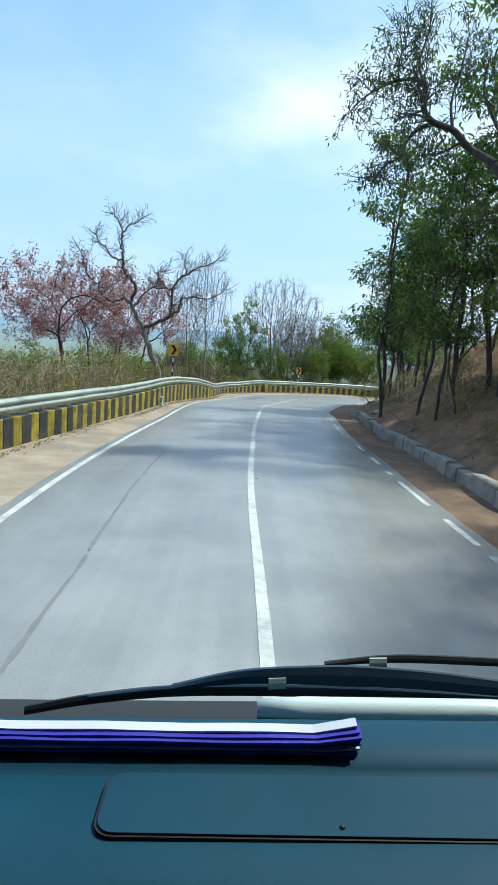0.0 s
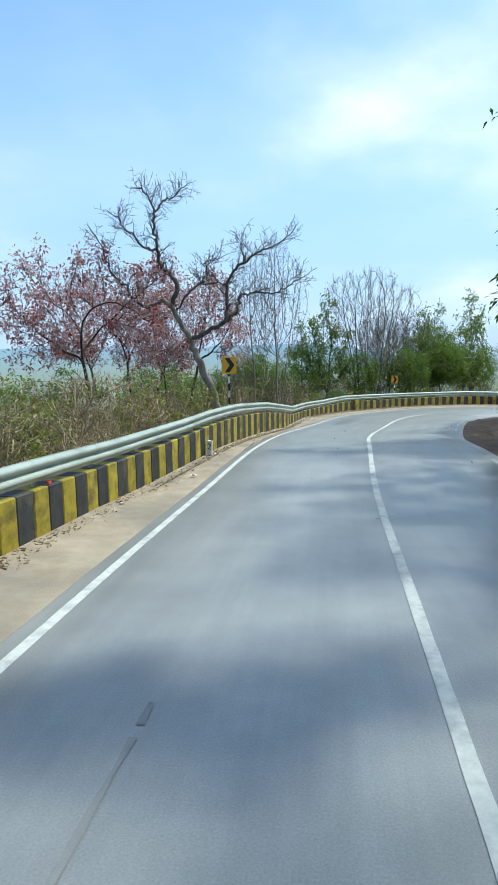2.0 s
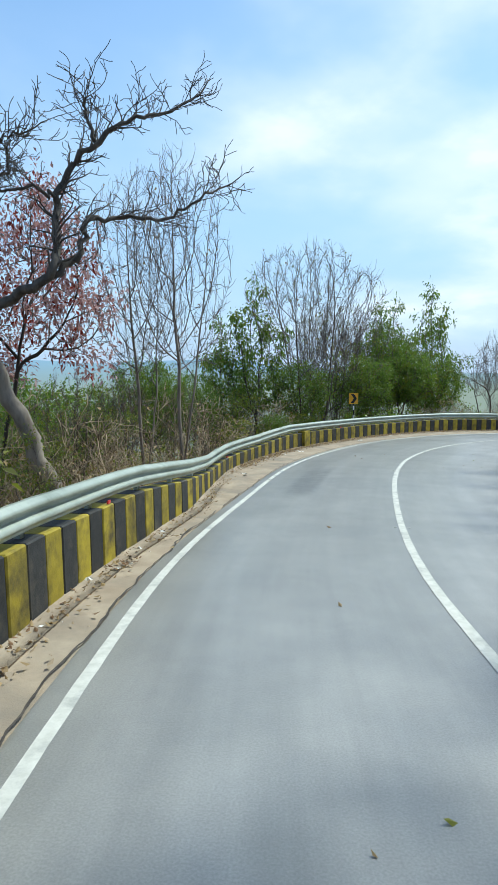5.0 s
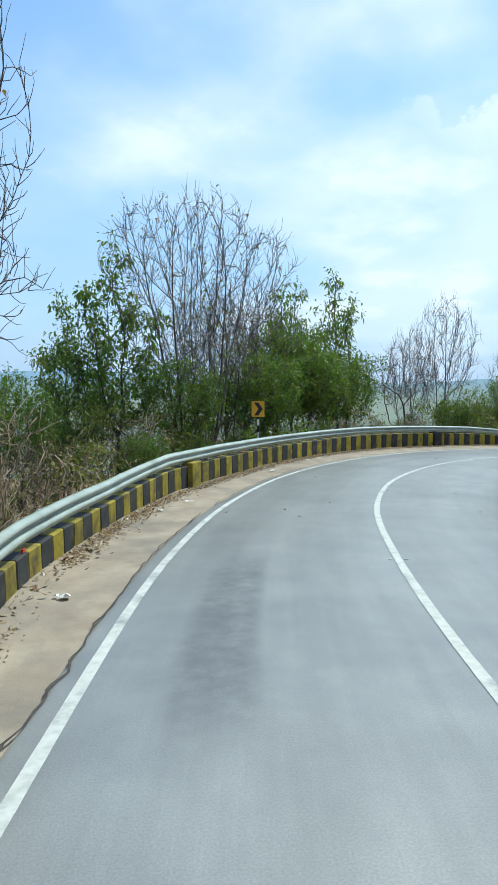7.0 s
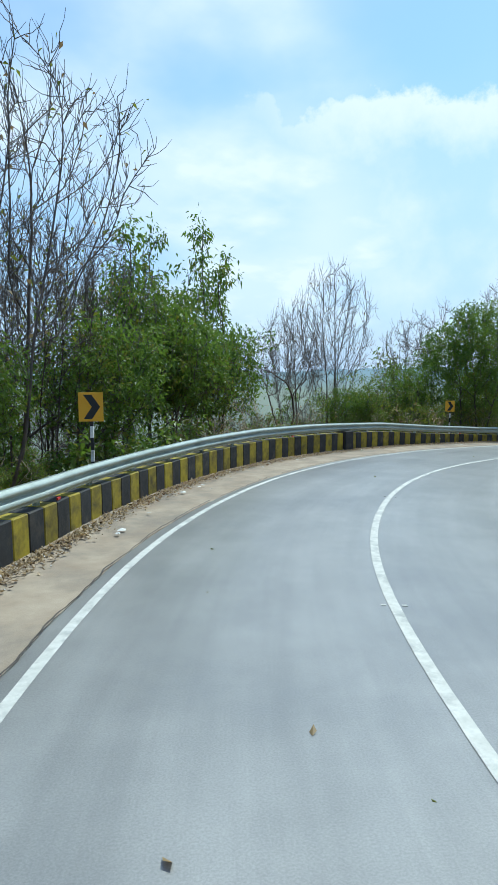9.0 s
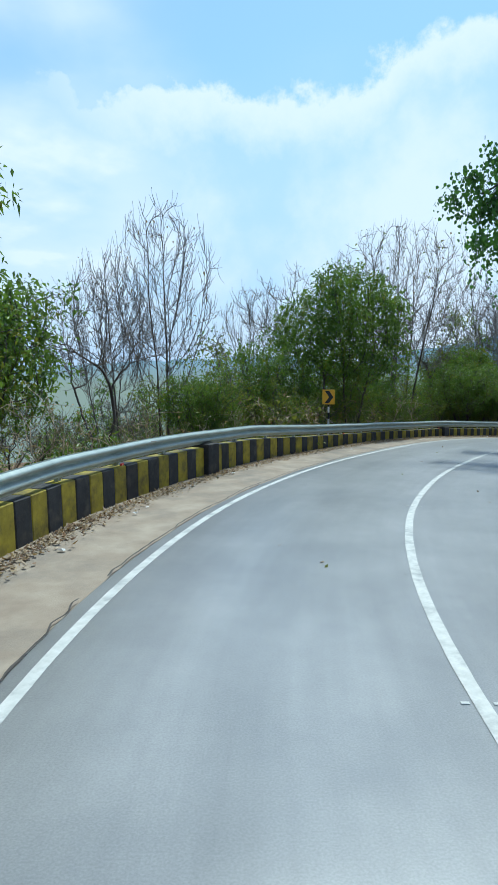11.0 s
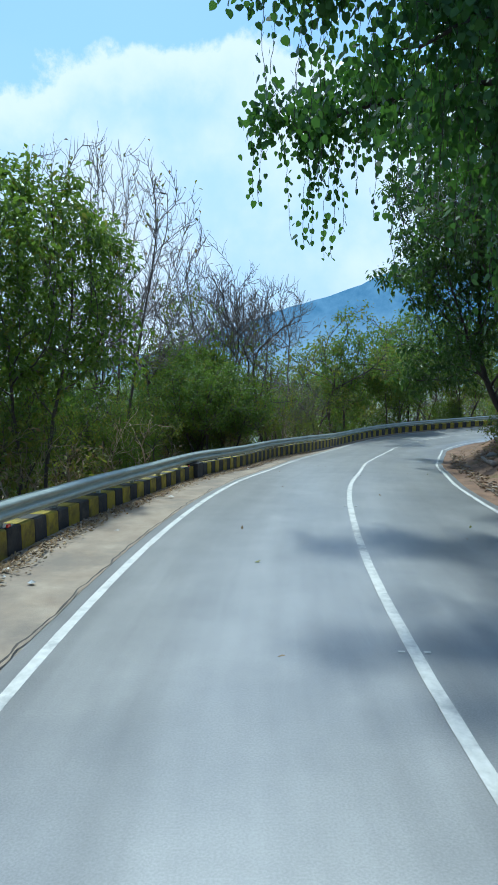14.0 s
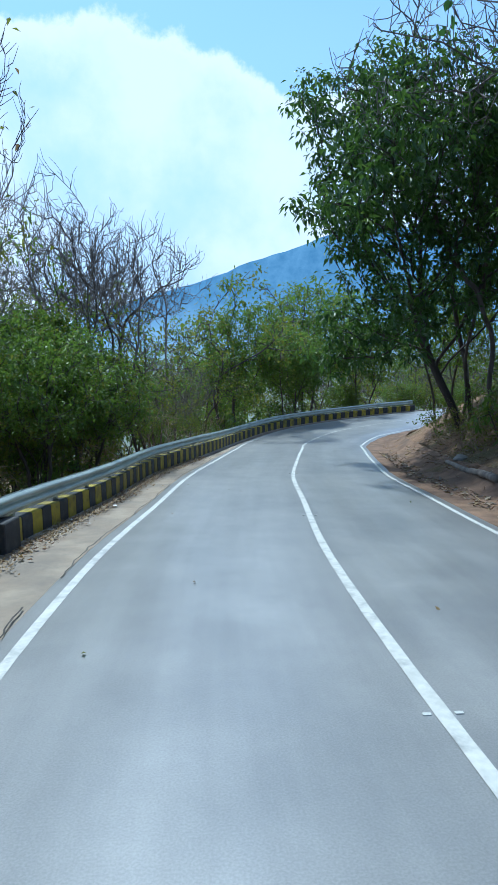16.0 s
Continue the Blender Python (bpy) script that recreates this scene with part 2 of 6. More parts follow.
SLOPE = material("forest_floor", ((0.125, 0.070, 0.036), (0.28, 0.165, 0.085)), 2.2, 0.95, 0.8, 22, stains=(0.10, 0.095, 0.035), stain_scale=0.16, stain_at=(0.48, 0.66), distance=0.05)
EARTH = material("red_earth", ((0.13, 0.074, 0.042), (0.26, 0.16, 0.095)), 1.8, 0.95, 0.6, 30, stains=(0.10, 0.065, 0.04), stain_scale=0.7, distance=0.02)
BARK = material("grey_bark", ((0.052, 0.044, 0.038), (0.125, 0.105, 0.088)), 6.0, 0.9, 0.6, 30, stretch=(1, 1, 0.25))
PALE_BARK = material("pale_bark", ((0.16, 0.13, 0.10), (0.32, 0.275, 0.225)), 5.0, 0.9, 0.4, 30, stretch=(1, 1, 0.3), stains=(0.13, 0.10, 0.08), stain_scale=2.0)
DARK_BARK = material("dark_bark", ((0.035, 0.028, 0.024), (0.085, 0.07, 0.058)), 6.0, 0.9, 0.6, 30, stretch=(1, 1, 0.25))
TWIG = material("dry_twigs", ((0.18, 0.13, 0.08), (0.41, 0.32, 0.21)), 3.0, 0.9, 0.0, island=0.3)
GREY_TWIG = material("grey_twigs", ((0.10, 0.085, 0.075), (0.20, 0.165, 0.145)), 3.0, 0.9, 0.0, island=0.25)
BROWN_BARK = material("brown_bark", ((0.06, 0.046, 0.036), (0.14, 0.112, 0.088)), 6.0, 0.9, 0.5, 30, stretch=(1, 1, 0.25))
LEAF_RUST = leaf_material("rust_red_leaves", (0.16, 0.020, 0.018), (0.34, 0.07, 0.05), (0.40, 0.07, 0.04), 0.3)
LEAF = leaf_material("green_leaves", (0.020, 0.045, 0.007), (0.145, 0.215, 0.032), (0.23, 0.36, 0.04), 0.33, 0.42)
LEAF_VINE = leaf_material("creeper_leaves", (0.016, 0.050, 0.012), (0.075, 0.155, 0.030), (0.12, 0.26, 0.035), 0.34, 0.4)
LEAF_DARK = leaf_material("deep_green_leaves", (0.014, 0.038, 0.009), (0.070, 0.125, 0.024), (0.11, 0.20, 0.03), 0.32, 0.42)
LEAF_OLIVE = leaf_material("olive_leaves", (0.045, 0.056, 0.010), (0.24, 0.24, 0.040), (0.31, 0.34, 0.04), 0.32)
LEAF_DRY = leaf_material("dry_leaves", (0.17, 0.115, 0.055), (0.40, 0.29, 0.14), (0.38, 0.25, 0.10), 0.25)
LEAF_PINK = leaf_material("russet_leaves", (0.24, 0.095, 0.095), (0.58, 0.44, 0.42), (0.46, 0.24, 0.21), 0.34)
STRAW = leaf_material("dry_grass", (0.24, 0.18, 0.08), (0.42, 0.34, 0.17), (0.35, 0.27, 0.11), 0.25)


# ---- helpers of this scene ----
def mesh_of(name, verts, faces, mats, index=None, smooth=False):
    me = bpy.data.meshes.new(name)
    me.from_pydata([tuple(v) for v in verts], [], faces)
    for m in mats if isinstance(mats, (list, tuple)) else (mats,):
        me.materials.append(m)
    if index is not None:
        me.polygons.foreach_set("material_index", index)
    if smooth:
        me.polygons.foreach_set("use_smooth", [True] * len(faces))
    me.update()
    return me


def part(name, bm, mat, parent, label="", smooth=False):
    me = bpy.data.meshes.new(name)
    bm.to_mesh(me)
    bm.free()
    me.materials.append(mat)
    if smooth:
        me.polygons.foreach_set("use_smooth", [True] * len(me.polygons))
    ob = new(name, me)
    ob.parent = parent
    return tagged(ob, label)


def child(name, me, parent, m=None, label=""):
    ob = new(name, me)
    ob.parent = parent
    if m is not None:
        ob.matrix_basis = m
    return tagged(ob, label)


def box_bm(x, y, z, bevel=0.0, at=(0, 0, 0)):
    bm = bmesh.new()
    bmesh.ops.create_cube(bm, size=1, matrix=Matrix.Translation(at) @ Matrix.Diagonal((x, y, z, 1)))
    if bevel:
        bmesh.ops.bevel(bm, geom=bm.edges[:], offset=bevel, segments=2, affect="EDGES", profile=0.6)
    return bm


def catmull(nodes, per):
    p = np.array(nodes, float)
    p = np.vstack([2 * p[0] - p[1], p, 2 * p[-1] - p[-2]])
    out = []
    for k in range(1, len(p) - 2):
        u = np.linspace(0, 1, per, endpoint=False)[:, None]
        a, b, c, d = p[k - 1], p[k], p[k + 1], p[k + 2]
        out.append(0.5 * (2 * b + (c - a) * u + (2 * a - 5 * b + 4 * c - d) * u * u + (3 * b - a - 3 * c + d) * u**3))
    return np.vstack(out + [p[-2][None]])


# ---- the road's line: its outer edge marking, every six metres ----
EDGE = [(-9.2, -34.0, 1.9), (-5.5, -17.0, 0.9), (-1.9, -5.8, 0.38), (-0.09, 0.03, 0.09), (1.63, 5.65, -0.23), (3.37, 11.44, -0.47), (5.27, 17.14, -0.75), (7.25, 22.90, -1.10), (9.40, 28.62, -1.32), (11.66, 34.28, -1.76), (14.55, 39.72, -2.20),
        (17.80, 44.95, -2.49), (21.62, 49.83, -2.88), (26.20, 54.05, -3.22), (31.70, 57.36, -3.55), (37.63, 59.53, -3.91), (43.78, 60.59, -4.29), (49.98, 60.84, -4.70), (56.08, 60.58, -5.13), (62.15, 59.95, -5.68),
        (68.14, 58.91, -6.31), (74.10, 57.83, -6.92), (80.00, 56.33, -7.49), (85.81, 54.72, -8.01), (91.59, 52.90, -8.45), (97.3, 49.3, -8.55), (101.2, 44.3, -8.5), (103.8, 38.0, -8.3), (104.6, 31.0, -8.0), (103.5, 24.0, -7.7)]
WIDTH, LANE = 6.75, 3.5
_fine = catmull(EDGE, 60)
_len = np.r_[0, np.cumsum(np.linalg.norm(np.diff(_fine[:, :2], axis=0), axis=1))]
_zero = _len[((_fine[:, :2] - np.array((-0.09, 0.03))) ** 2).sum(1).argmin()]
S0, S1, STEP = -34.0, float(_len[-1] - _zero) - 0.5, 0.5
STA = np.arange(S0, S1, STEP)
LINE = np.stack([np.interp(STA, _len - _zero, _fine[:, k]) for k in range(3)], 1)
_tan = np.gradient(LINE[:, :2], axis=0)
_tan /= np.linalg.norm(_tan, axis=1)[:, None]
LEFT = np.stack([-_tan[:, 1], _tan[:, 0]], 1)


def at(s, off=0.0, up=0.0):
    """The place off metres to the left of the edge line at station s, up metres over the road."""
    p = [np.interp(s, STA, LINE[:, k]) for k in range(3)]
    n = [np.interp(s, STA, LEFT[:, k]) for k in range(2)]
    return Vector((p[0] + n[0] * off, p[1] + n[1] * off, p[2] + up))


def heading(s):
    """Degrees by which the road's way at s is turned from +y, to the left."""
    n = [np.interp(s, STA, LEFT[:, k]) for k in range(2)]
    return math.degrees(math.atan2(n[1], n[0])) - 180


# station, offset of the parapet's face from the edge line, height of the rail over the road
SIDE = [(-34, 2.4, 1.1), (12, 2.1, 1.13), (17, 1.65, 1.15), (23, 1.42, 1.17), (28, 1.12, 1.21), (34, 0.95, 1.3), (38, 0.85, 1.26), (41, 0.88, 1.08), (44, 1.25, 0.87), (47, 1.6, 0.85), (51, 1.7, 0.89), (55, 1.8, 1.07), (60, 1.62, 1.08),
        (66, 1.85, 1.09), (72, 2.02, 1.18), (77, 1.98, 1.18), (81, 2.0, 1.14), (85, 1.9, 0.97), (90, 1.82, 0.84), (95, 1.58, 0.82), (100, 1.53, 0.87), (106, 1.32, 0.91), (112, 1.35, 0.95), (119, 1.0, 1.0), (127, 0.7, 0.95), (185, 0.7, 0.9)]
_side = np.array(SIDE)


def side_off(s):
    return float(np.interp(s, _side[:, 0], _side[:, 1]))


def rail_up(s):
    return float(np.interp(s, _side[:, 0], _side[:, 2]))


def strip(name, s0, s1, step, rows, mat, uneven=0.0):
    """A sheet along the road: rows of (offset or function of s, height)."""
    verts, faces = [], []
    ss = np.arange(s0, s1 + 1e-6, step)
    for s in ss:
        for off, up in rows:
            o = off(s) if callable(off) else off
            u = up(s) if callable(up) else up
            p = at(s, o, u)
            if uneven:
                p.z += uneven * noise.noise(p * 0.9) + 0.4 * uneven * noise.noise(p * 3.1)
            verts.append(p)
    w = len(rows)
    for k in range(len(ss) - 1):
        for j in range(w - 1):
            a = k * w + j
            faces.append((a, a + 1, a + w + 1, a + w))
    return new(name, mesh_of(name, verts, faces, mat, smooth=True))


# ---- ground ----
def ramp(x, pairs):
    return float(np.interp(x, [p[0] for p in pairs], [p[1] for p in pairs]))


def ground_z(x, y):
    q = np.array((x, y))
    dist = ((LINE[:, :2] - q) ** 2).sum(1)
    k = int(dist.argmin())
    gap = math.sqrt(float(dist[k]))
    o = float((q - LINE[k, :2]) @ LEFT[k])
    side = 1 if o > 0 else -1
    z = LINE[k, 2]
    s = STA[k]
    rough = noise.noise(Vector((x * 0.12, y * 0.12, 0))) * 1.2 + noise.noise(Vector((x * 0.45, y * 0.45, 3))) * 0.35
    if side > 0:
        u = gap - side_off(s) - 0.6
        return z + ramp(u, ((-3, -0.5), (0, -0.5), (3, -0.9), (8, -2.4), (20, -8), (60, -26), (330, -150), (5000, -190))) + rough * min(1, max(0, (u - 0.5) / 5))
    v = gap - WIDTH - 2.0
    return z + ramp(v, ((-9, -0.5), (-0.6, -0.5), (0.0, 0.3), (1.5, 1.0), (6, 4.2), (14, 9.0), (24, 12.5), (60, 14), (400, 20), (5000, -150))) + rough * min(1, max(0, (v - 0.3) / 4))


def axis(lo, hi, fine, reach):
    mid = list(np.arange(lo, hi + 0.1, fine))
    step, a, b = fine, lo, hi
    left, right = [], []
    while b - hi < reach:
        step *= 1.35
        a, b = a - step, b + step
        left.append(a)
        right.append(b)
    return np.array(left[::-1] + mid + right)


def build_ground():
    xs, ys = axis(-30, 135, 1.6, 3500), axis(-36, 105, 1.6, 3500)
    verts = [(x, y, ground_z(x, y)) for y in ys for x in xs]
    w = len(xs)
    faces = [(j * w + i, j * w + i + 1, (j + 1) * w + i + 1, (j + 1) * w + i) for j in range(len(ys) - 1) for i in range(w - 1)]
    return tagged(new("ground", mesh_of("ground", verts, faces, SLOPE, smooth=True)), "brown forest floor strewn with dry leaves, dropping to a valley", "ground", kind="structure")


build_ground()
ROAD_END = S1 - 1
ROAD_ROWS = [(0.28, -0.03), (0.22, 0.0), (-1.7, 0.02), (-3.5, 0.04), (-5.2, 0.02), (-WIDTH - 0.25, 0.0), (-WIDTH - 0.3, -0.04)]
road = strip("road", S0, ROAD_END, 0.5, ROAD_ROWS, ASPHALT)
for name, values in (("across", [o for _ in range(len(road.data.vertices) // 7) for o, _ in ROAD_ROWS]), ("along", [S0 + 0.5 * (k // 7) for k in range(len(road.data.vertices))])):
    road.data.attributes.new(name, "FLOAT", "POINT").data.foreach_set("value", values)
tagged(road, "grey worn asphalt road with a smooth surface", "road", kind="structure")
tagged(strip("shoulder_left", S0, ROAD_END, 0.5, [(0.24, -0.035), (0.7, -0.03), (lambda s: 0.5 * (0.9 + side_off(s)), -0.02), (lambda s: side_off(s) - 0.25, 0.0), (lambda s: side_off(s) + 0.1, 0.04), (lambda s: side_off(s) + 0.9, -0.25)], SAND, 0.02), "pale sandy shoulder along the parapet", "shoulder", kind="structure")
tagged(strip("shoulder_right", S0, ROAD_END, 0.5, [(-WIDTH - 0.2, -0.035), (-WIDTH - 0.7, -0.03), (-WIDTH - 1.3, 0.0), (-WIDTH - 1.75, 0.12), (-WIDTH - 2.4, 0.55)], EARTH, 0.06), "reddish earth shoulder at the foot of the slope", "shoulder", kind="structure")


def marking(name, off, width, label, worn=-1.0):
    def edge(sign):
        return lambda s: off + sign * width / 2 + 0.006 * noise.noise(Vector((s * 2.3, sign * 5, off)))
    lift = 0.04 - 0.04 * abs(off + 3.5) / 3.5
    line = strip(name, S0, ROAD_END, 0.25, [(edge(-1), lift + 0.006), (edge(1), lift + 0.006)], LINE_PAINT)
    if worn > -1:
        bm = bmesh.new()
        bm.from_mesh(line.data)
        gone = [f for k, f in enumerate(bm.faces) if S0 + 0.25 * k < 48 and noise.noise(Vector((k * 0.21, 2.0, 9.0))) > worn]
        bmesh.ops.delete(bm, geom=gone, context="FACES")
        bm.to_mesh(line.data)
        bm.free()
    tagged(line, label, "road marking", kind="structure")


marking("road_marking_edge", 0.0, 0.12, "white painted edge line on asphalt")
marking("road_marking_centre", -LANE, 0.125, "solid white painted centre line on asphalt")
marking("road_marking_inner", -WIDTH, 0.11, "worn white edge line beside the earth shoulder", 0.05)


# ---- distant hills ----
def backdrop_hills():
    # Blue air haze is painted into the hills' colour and made to glow.
    m = bpy.data.materials.new("haze_painted_hills")
    m.use_nodes = True
    n, l = m.node_tree.nodes, m.node_tree.links
    b = n["Principled BSDF"]
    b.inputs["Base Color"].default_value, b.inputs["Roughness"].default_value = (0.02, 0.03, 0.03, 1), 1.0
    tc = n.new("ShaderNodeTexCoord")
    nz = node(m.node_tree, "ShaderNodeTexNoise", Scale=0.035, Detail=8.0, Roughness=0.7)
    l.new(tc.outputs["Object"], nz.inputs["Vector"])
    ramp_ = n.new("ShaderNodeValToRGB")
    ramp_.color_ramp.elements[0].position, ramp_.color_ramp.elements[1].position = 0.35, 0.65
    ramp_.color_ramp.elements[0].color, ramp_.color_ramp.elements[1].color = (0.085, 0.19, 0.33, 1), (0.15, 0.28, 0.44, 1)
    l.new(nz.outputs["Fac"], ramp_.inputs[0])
    # painted haze by height: pale olive low, pale blue midway, deeper blue on top
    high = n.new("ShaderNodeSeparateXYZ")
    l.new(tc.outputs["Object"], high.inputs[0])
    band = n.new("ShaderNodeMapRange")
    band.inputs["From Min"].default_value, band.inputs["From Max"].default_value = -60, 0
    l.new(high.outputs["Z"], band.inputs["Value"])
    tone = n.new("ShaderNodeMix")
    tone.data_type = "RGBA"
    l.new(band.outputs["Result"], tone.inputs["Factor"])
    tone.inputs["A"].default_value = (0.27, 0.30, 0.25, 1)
    haze_veil = n.new("ShaderNodeMix")
    haze_veil.data_type = "RGBA"
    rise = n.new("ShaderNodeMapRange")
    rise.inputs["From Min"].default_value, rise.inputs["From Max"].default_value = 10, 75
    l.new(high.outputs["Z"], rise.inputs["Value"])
    l.new(rise.outputs["Result"], haze_veil.inputs["Factor"])
    haze_veil.inputs["A"].default_value = (0.24, 0.37, 0.52, 1)
    l.new(ramp_.outputs[0], haze_veil.inputs["B"])
    l.new(haze_veil.outputs["Result"], tone.inputs["B"])
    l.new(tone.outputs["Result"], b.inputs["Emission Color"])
    b.inputs["Emission Strength"].default_value = HAZE_GLOW
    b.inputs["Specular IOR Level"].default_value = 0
    verts, faces = [], []
    count, far, rows = 360, 1100.0, 6
    for i in range(count):
        az = 2 * math.pi * i / count
        deg = math.degrees(az)
        el = 0.5 + 1.3 * noise.noise(Vector((math.sin(az) * 3, math.cos(az) * 3, 1.0))) + 0.15 * noise.noise(Vector((deg * 0.6, 0, 0)))
        el += 8.9 * math.exp(-(((deg - 109) / 19.5) ** 2)) + 0.9 * math.exp(-(((deg - 88) / 9) ** 2)) + 0.10 * noise.noise(Vector((deg * 2.3, 0, 4))) + 0.16 * noise.noise(Vector((deg * 0.9, 3, 4)))
        el -= 0.9 + 1.0 * math.exp(-(((deg - 52) / 24) ** 2)) - 0.9 * math.exp(-(((deg - 109) / 25) ** 2))
        el += 0.5 * noise.noise(Vector((math.sin(az) * 9, math.cos(az) * 9, 6.0)))
        top = far * math.tan(radians(max(-1.6, el)))
        for k in range(rows):
            u = k / (rows - 1)
            r = far * (0.86 + 0.14 * u)
            verts.append((50 + math.sin(az) * r, 40 + math.cos(az) * r, -175 + (top + 175) * u - 0.0))
    for i in range(count):
        j = (i + 1) % count
        for k in range(rows - 1):
            faces.append((i * rows + k, j * rows + k, j * rows + k + 1, i * rows + k + 1))
    tagged(new("backdrop", mesh_of("backdrop", verts, faces, m, smooth=True)), "wooded hills across the valley, glowing with painted blue haze", "hills", kind="structure")


# emission strength of the painted haze
HAZE_GLOW = 1.0
backdrop_hills()


# ---- parapet and guardrail ----
def block_mesh(s0, s1, low, high, front, back, mat):
    """A painted length of parapet between two stations, with worn, rounded edges."""
    e = 0.018
    verts = []
    for s, inset in ((s0, e), (s0 + e, 0.0), (s1 - e, 0.0), (s1, e)):
        off = side_off(s)
        jig = 0.012 * noise.noise(Vector((s * 3.0, 1.0, 0)))
        top = high(s) + jig
        ring = [(front + inset, low), (front + inset, top - e), (front + inset + e, top - inset), (back - inset - e, top - inset), (back - inset, top - e), (back - inset, low)]
        verts += [at(s, off + o, u) for o, u in ring]
    faces = []
    for k in range(3):
        for j in range(5):
            a = k * 6 + j
            faces.append((a, a + 1, a + 7, a + 6))
    faces += [(5, 4, 3, 2, 1, 0), (18, 19, 20, 21, 22, 23)]
    return mesh_of("block", verts, faces, mat)


def kerb_up(s):
    return rail_up(s) - 0.43


def build_parapet():
    core = strip("parapet", -14, 150, 0.5, [(lambda s: side_off(s) + 0.05, -0.4), (lambda s: side_off(s) + 0.05, lambda s: kerb_up(s) - 0.06), (lambda s: side_off(s) + 0.31, lambda s: kerb_up(s) - 0.06), (lambda s: side_off(s) + 0.31, -0.7)], CONCRETE)
    tagged(core, "low concrete parapet painted in worn yellow and black blocks", "parapet", kind="structure")
    s, k, dark = -4.0, 0, False
    rng = random.Random(4)
    while s < 121:
        wide = 0.44 + 0.03 * rng.random()
        pillar = any(abs(s + 0.2 - v) < 0.24 for v in (56.3, 77.8, 99.3))
        if pillar:
            wide = 0.62
        lift = 0.09 if pillar else 0.0
        me = block_mesh(s + 0.004, s + wide - 0.004, -0.15, lambda v: kerb_up(v) + lift, -0.13 if pillar else 0.012 * rng.random(), 0.36, BLACK if dark else YELLOW)
        child("block", me, core)
        s, k, dark = s + wide, k + 1, not dark
    verts, faces = [], []
    me_all, index = [], []
    while s < 150:
        wide = 0.45
        me = block_mesh(s, s + wide, -0.15, kerb_up, 0.0, 0.36, BLACK)
        base = len(verts)
        verts += [v.co.copy() for v in me.vertices]
        faces += [tuple(base + i for i in p.vertices) for p in me.polygons]
        index += [1 if dark else 0] * len(me.polygons)
        bpy.data.meshes.remove(me)
        s, dark = s + wide, not dark
    far = child("far_blocks", mesh_of("far_blocks", verts, faces, (YELLOW, BLACK), index), core)
    tagged(far, kind="stuff")


build_parapet()
WAVE = [(-0.04, 0.004), (-0.03, 0.0), (0.0, 0.012), (0.03, 0.075), (0.045, 0.094), (0.07, 0.098), (0.105, 0.075), (0.128, 0.022), (0.142, 0.010), (0.158, 0.012), (0.18, 0.045), (0.212, 0.092), (0.23, 0.098), (0.262, 0.075), (0.288, 0.018), (0.302, 0.004), (0.31, 0.010)]


def beam_mesh(s0, s1, lap):
    verts, faces = [], []
    ss = np.linspace(s0, s1, 9)
    n = len(WAVE)
    for s in ss:
        sag = 0.010 * noise.noise(Vector((s * 0.35, 0, 2)))
        side = 0.02 * noise.noise(Vector((s * 0.5, 4, 2)))
        for back in (0.0, 0.006):
            for up, out in WAVE:
                verts.append(at(s, side_off(s) + 0.10 - out + back + lap + side, rail_up(s) - 0.31 + up + sag))
    w = 2 * n
    for k in range(len(ss) - 1):
        for j in range(n - 1):
            a = k * w + j
            faces.append((a, a + 1, a + w + 1, a + w))
            b = a + n
            faces.append((b, b + w, b + w + 1, b + 1))
        for j in (0, n - 1):
            a = k * w + j
            faces.append((a, a + w, a + w + n, a + n) if j == 0 else (a, a + n, a + w + n, a + w))
    return mesh_of("beam", verts, faces, STEEL, smooth=True)


def build_guardrail():
    rail = tagged(new("guardrail"), "galvanised corrugated steel guardrail on short posts behind a parapet", "guardrail")
    rail.location = at(40, side_off(40) + 0.3, -0.3)
    base = Matrix.Translation(-rail.location)
    post_bm = box_bm(0.075, 0.11, 1.0, 0.008, (0, 0, -0.5))
    bmesh.ops.create_cube(post_bm, size=1, matrix=Matrix.Translation((0.0, -0.0, -0.16)) @ Matrix.Diagonal((0.09, 0.16, 0.30, 1)))
    post_me = bpy.data.meshes.new("post")
    post_bm.to_mesh(post_me)
    post_bm.free()
    post_me.materials.append(STEEL)
    bolt_bm = bmesh.new()
    bmesh.ops.create_uvsphere(bolt_bm, u_segments=8, v_segments=4, radius=0.016)
    bolt_me = bpy.data.meshes.new("bolt")
    bolt_bm.to_mesh(bolt_me)
    bolt_bm.free()
    bolt_me.materials.append(STEEL)
    s, k = -10.0, 0
    while s < 147:
        beam = child("beam", beam_mesh(s, s + 4.06, 0.008 * (k % 2)), rail, base)
        for q in (0.0, 2.0):
            v = s + q + 0.05
            m = Matrix.Translation(at(v, side_off(v) + 0.20, rail_up(v) - 0.05)) @ Matrix.Rotation(radians(heading(v)), 4, "Z")
            child("post", post_me, rail, base @ m)
        if 4 < s < 110:
            for dv, du in ((-0.06, -0.07), (0.06, -0.07), (-0.06, -0.24), (0.06, -0.24)):
                child("bolt", bolt_me, beam, Matrix.Translation(at(s + 0.1 + dv, side_off(s + 0.1 + dv) + 0.045, rail_up(s) + du)))
        s, k = s + 4.0, k + 1
    for v in (20.2, 36.4, 47.0, 60.5, 74.0, 88.0, 98.5):
        bm = box_bm(0.10, 0.03, 0.045, 0.006)
        ob = part("reflector", bm, RED, rail, "small red reflector")
        ob.matrix_basis = base @ Matrix.Translation(at(v, side_off(v) + 0.03, kerb_up(v) + 0.035)) @ Matrix.Rotation(radians(heading(v)) + 1.57, 4, "Z")


build_guardrail()


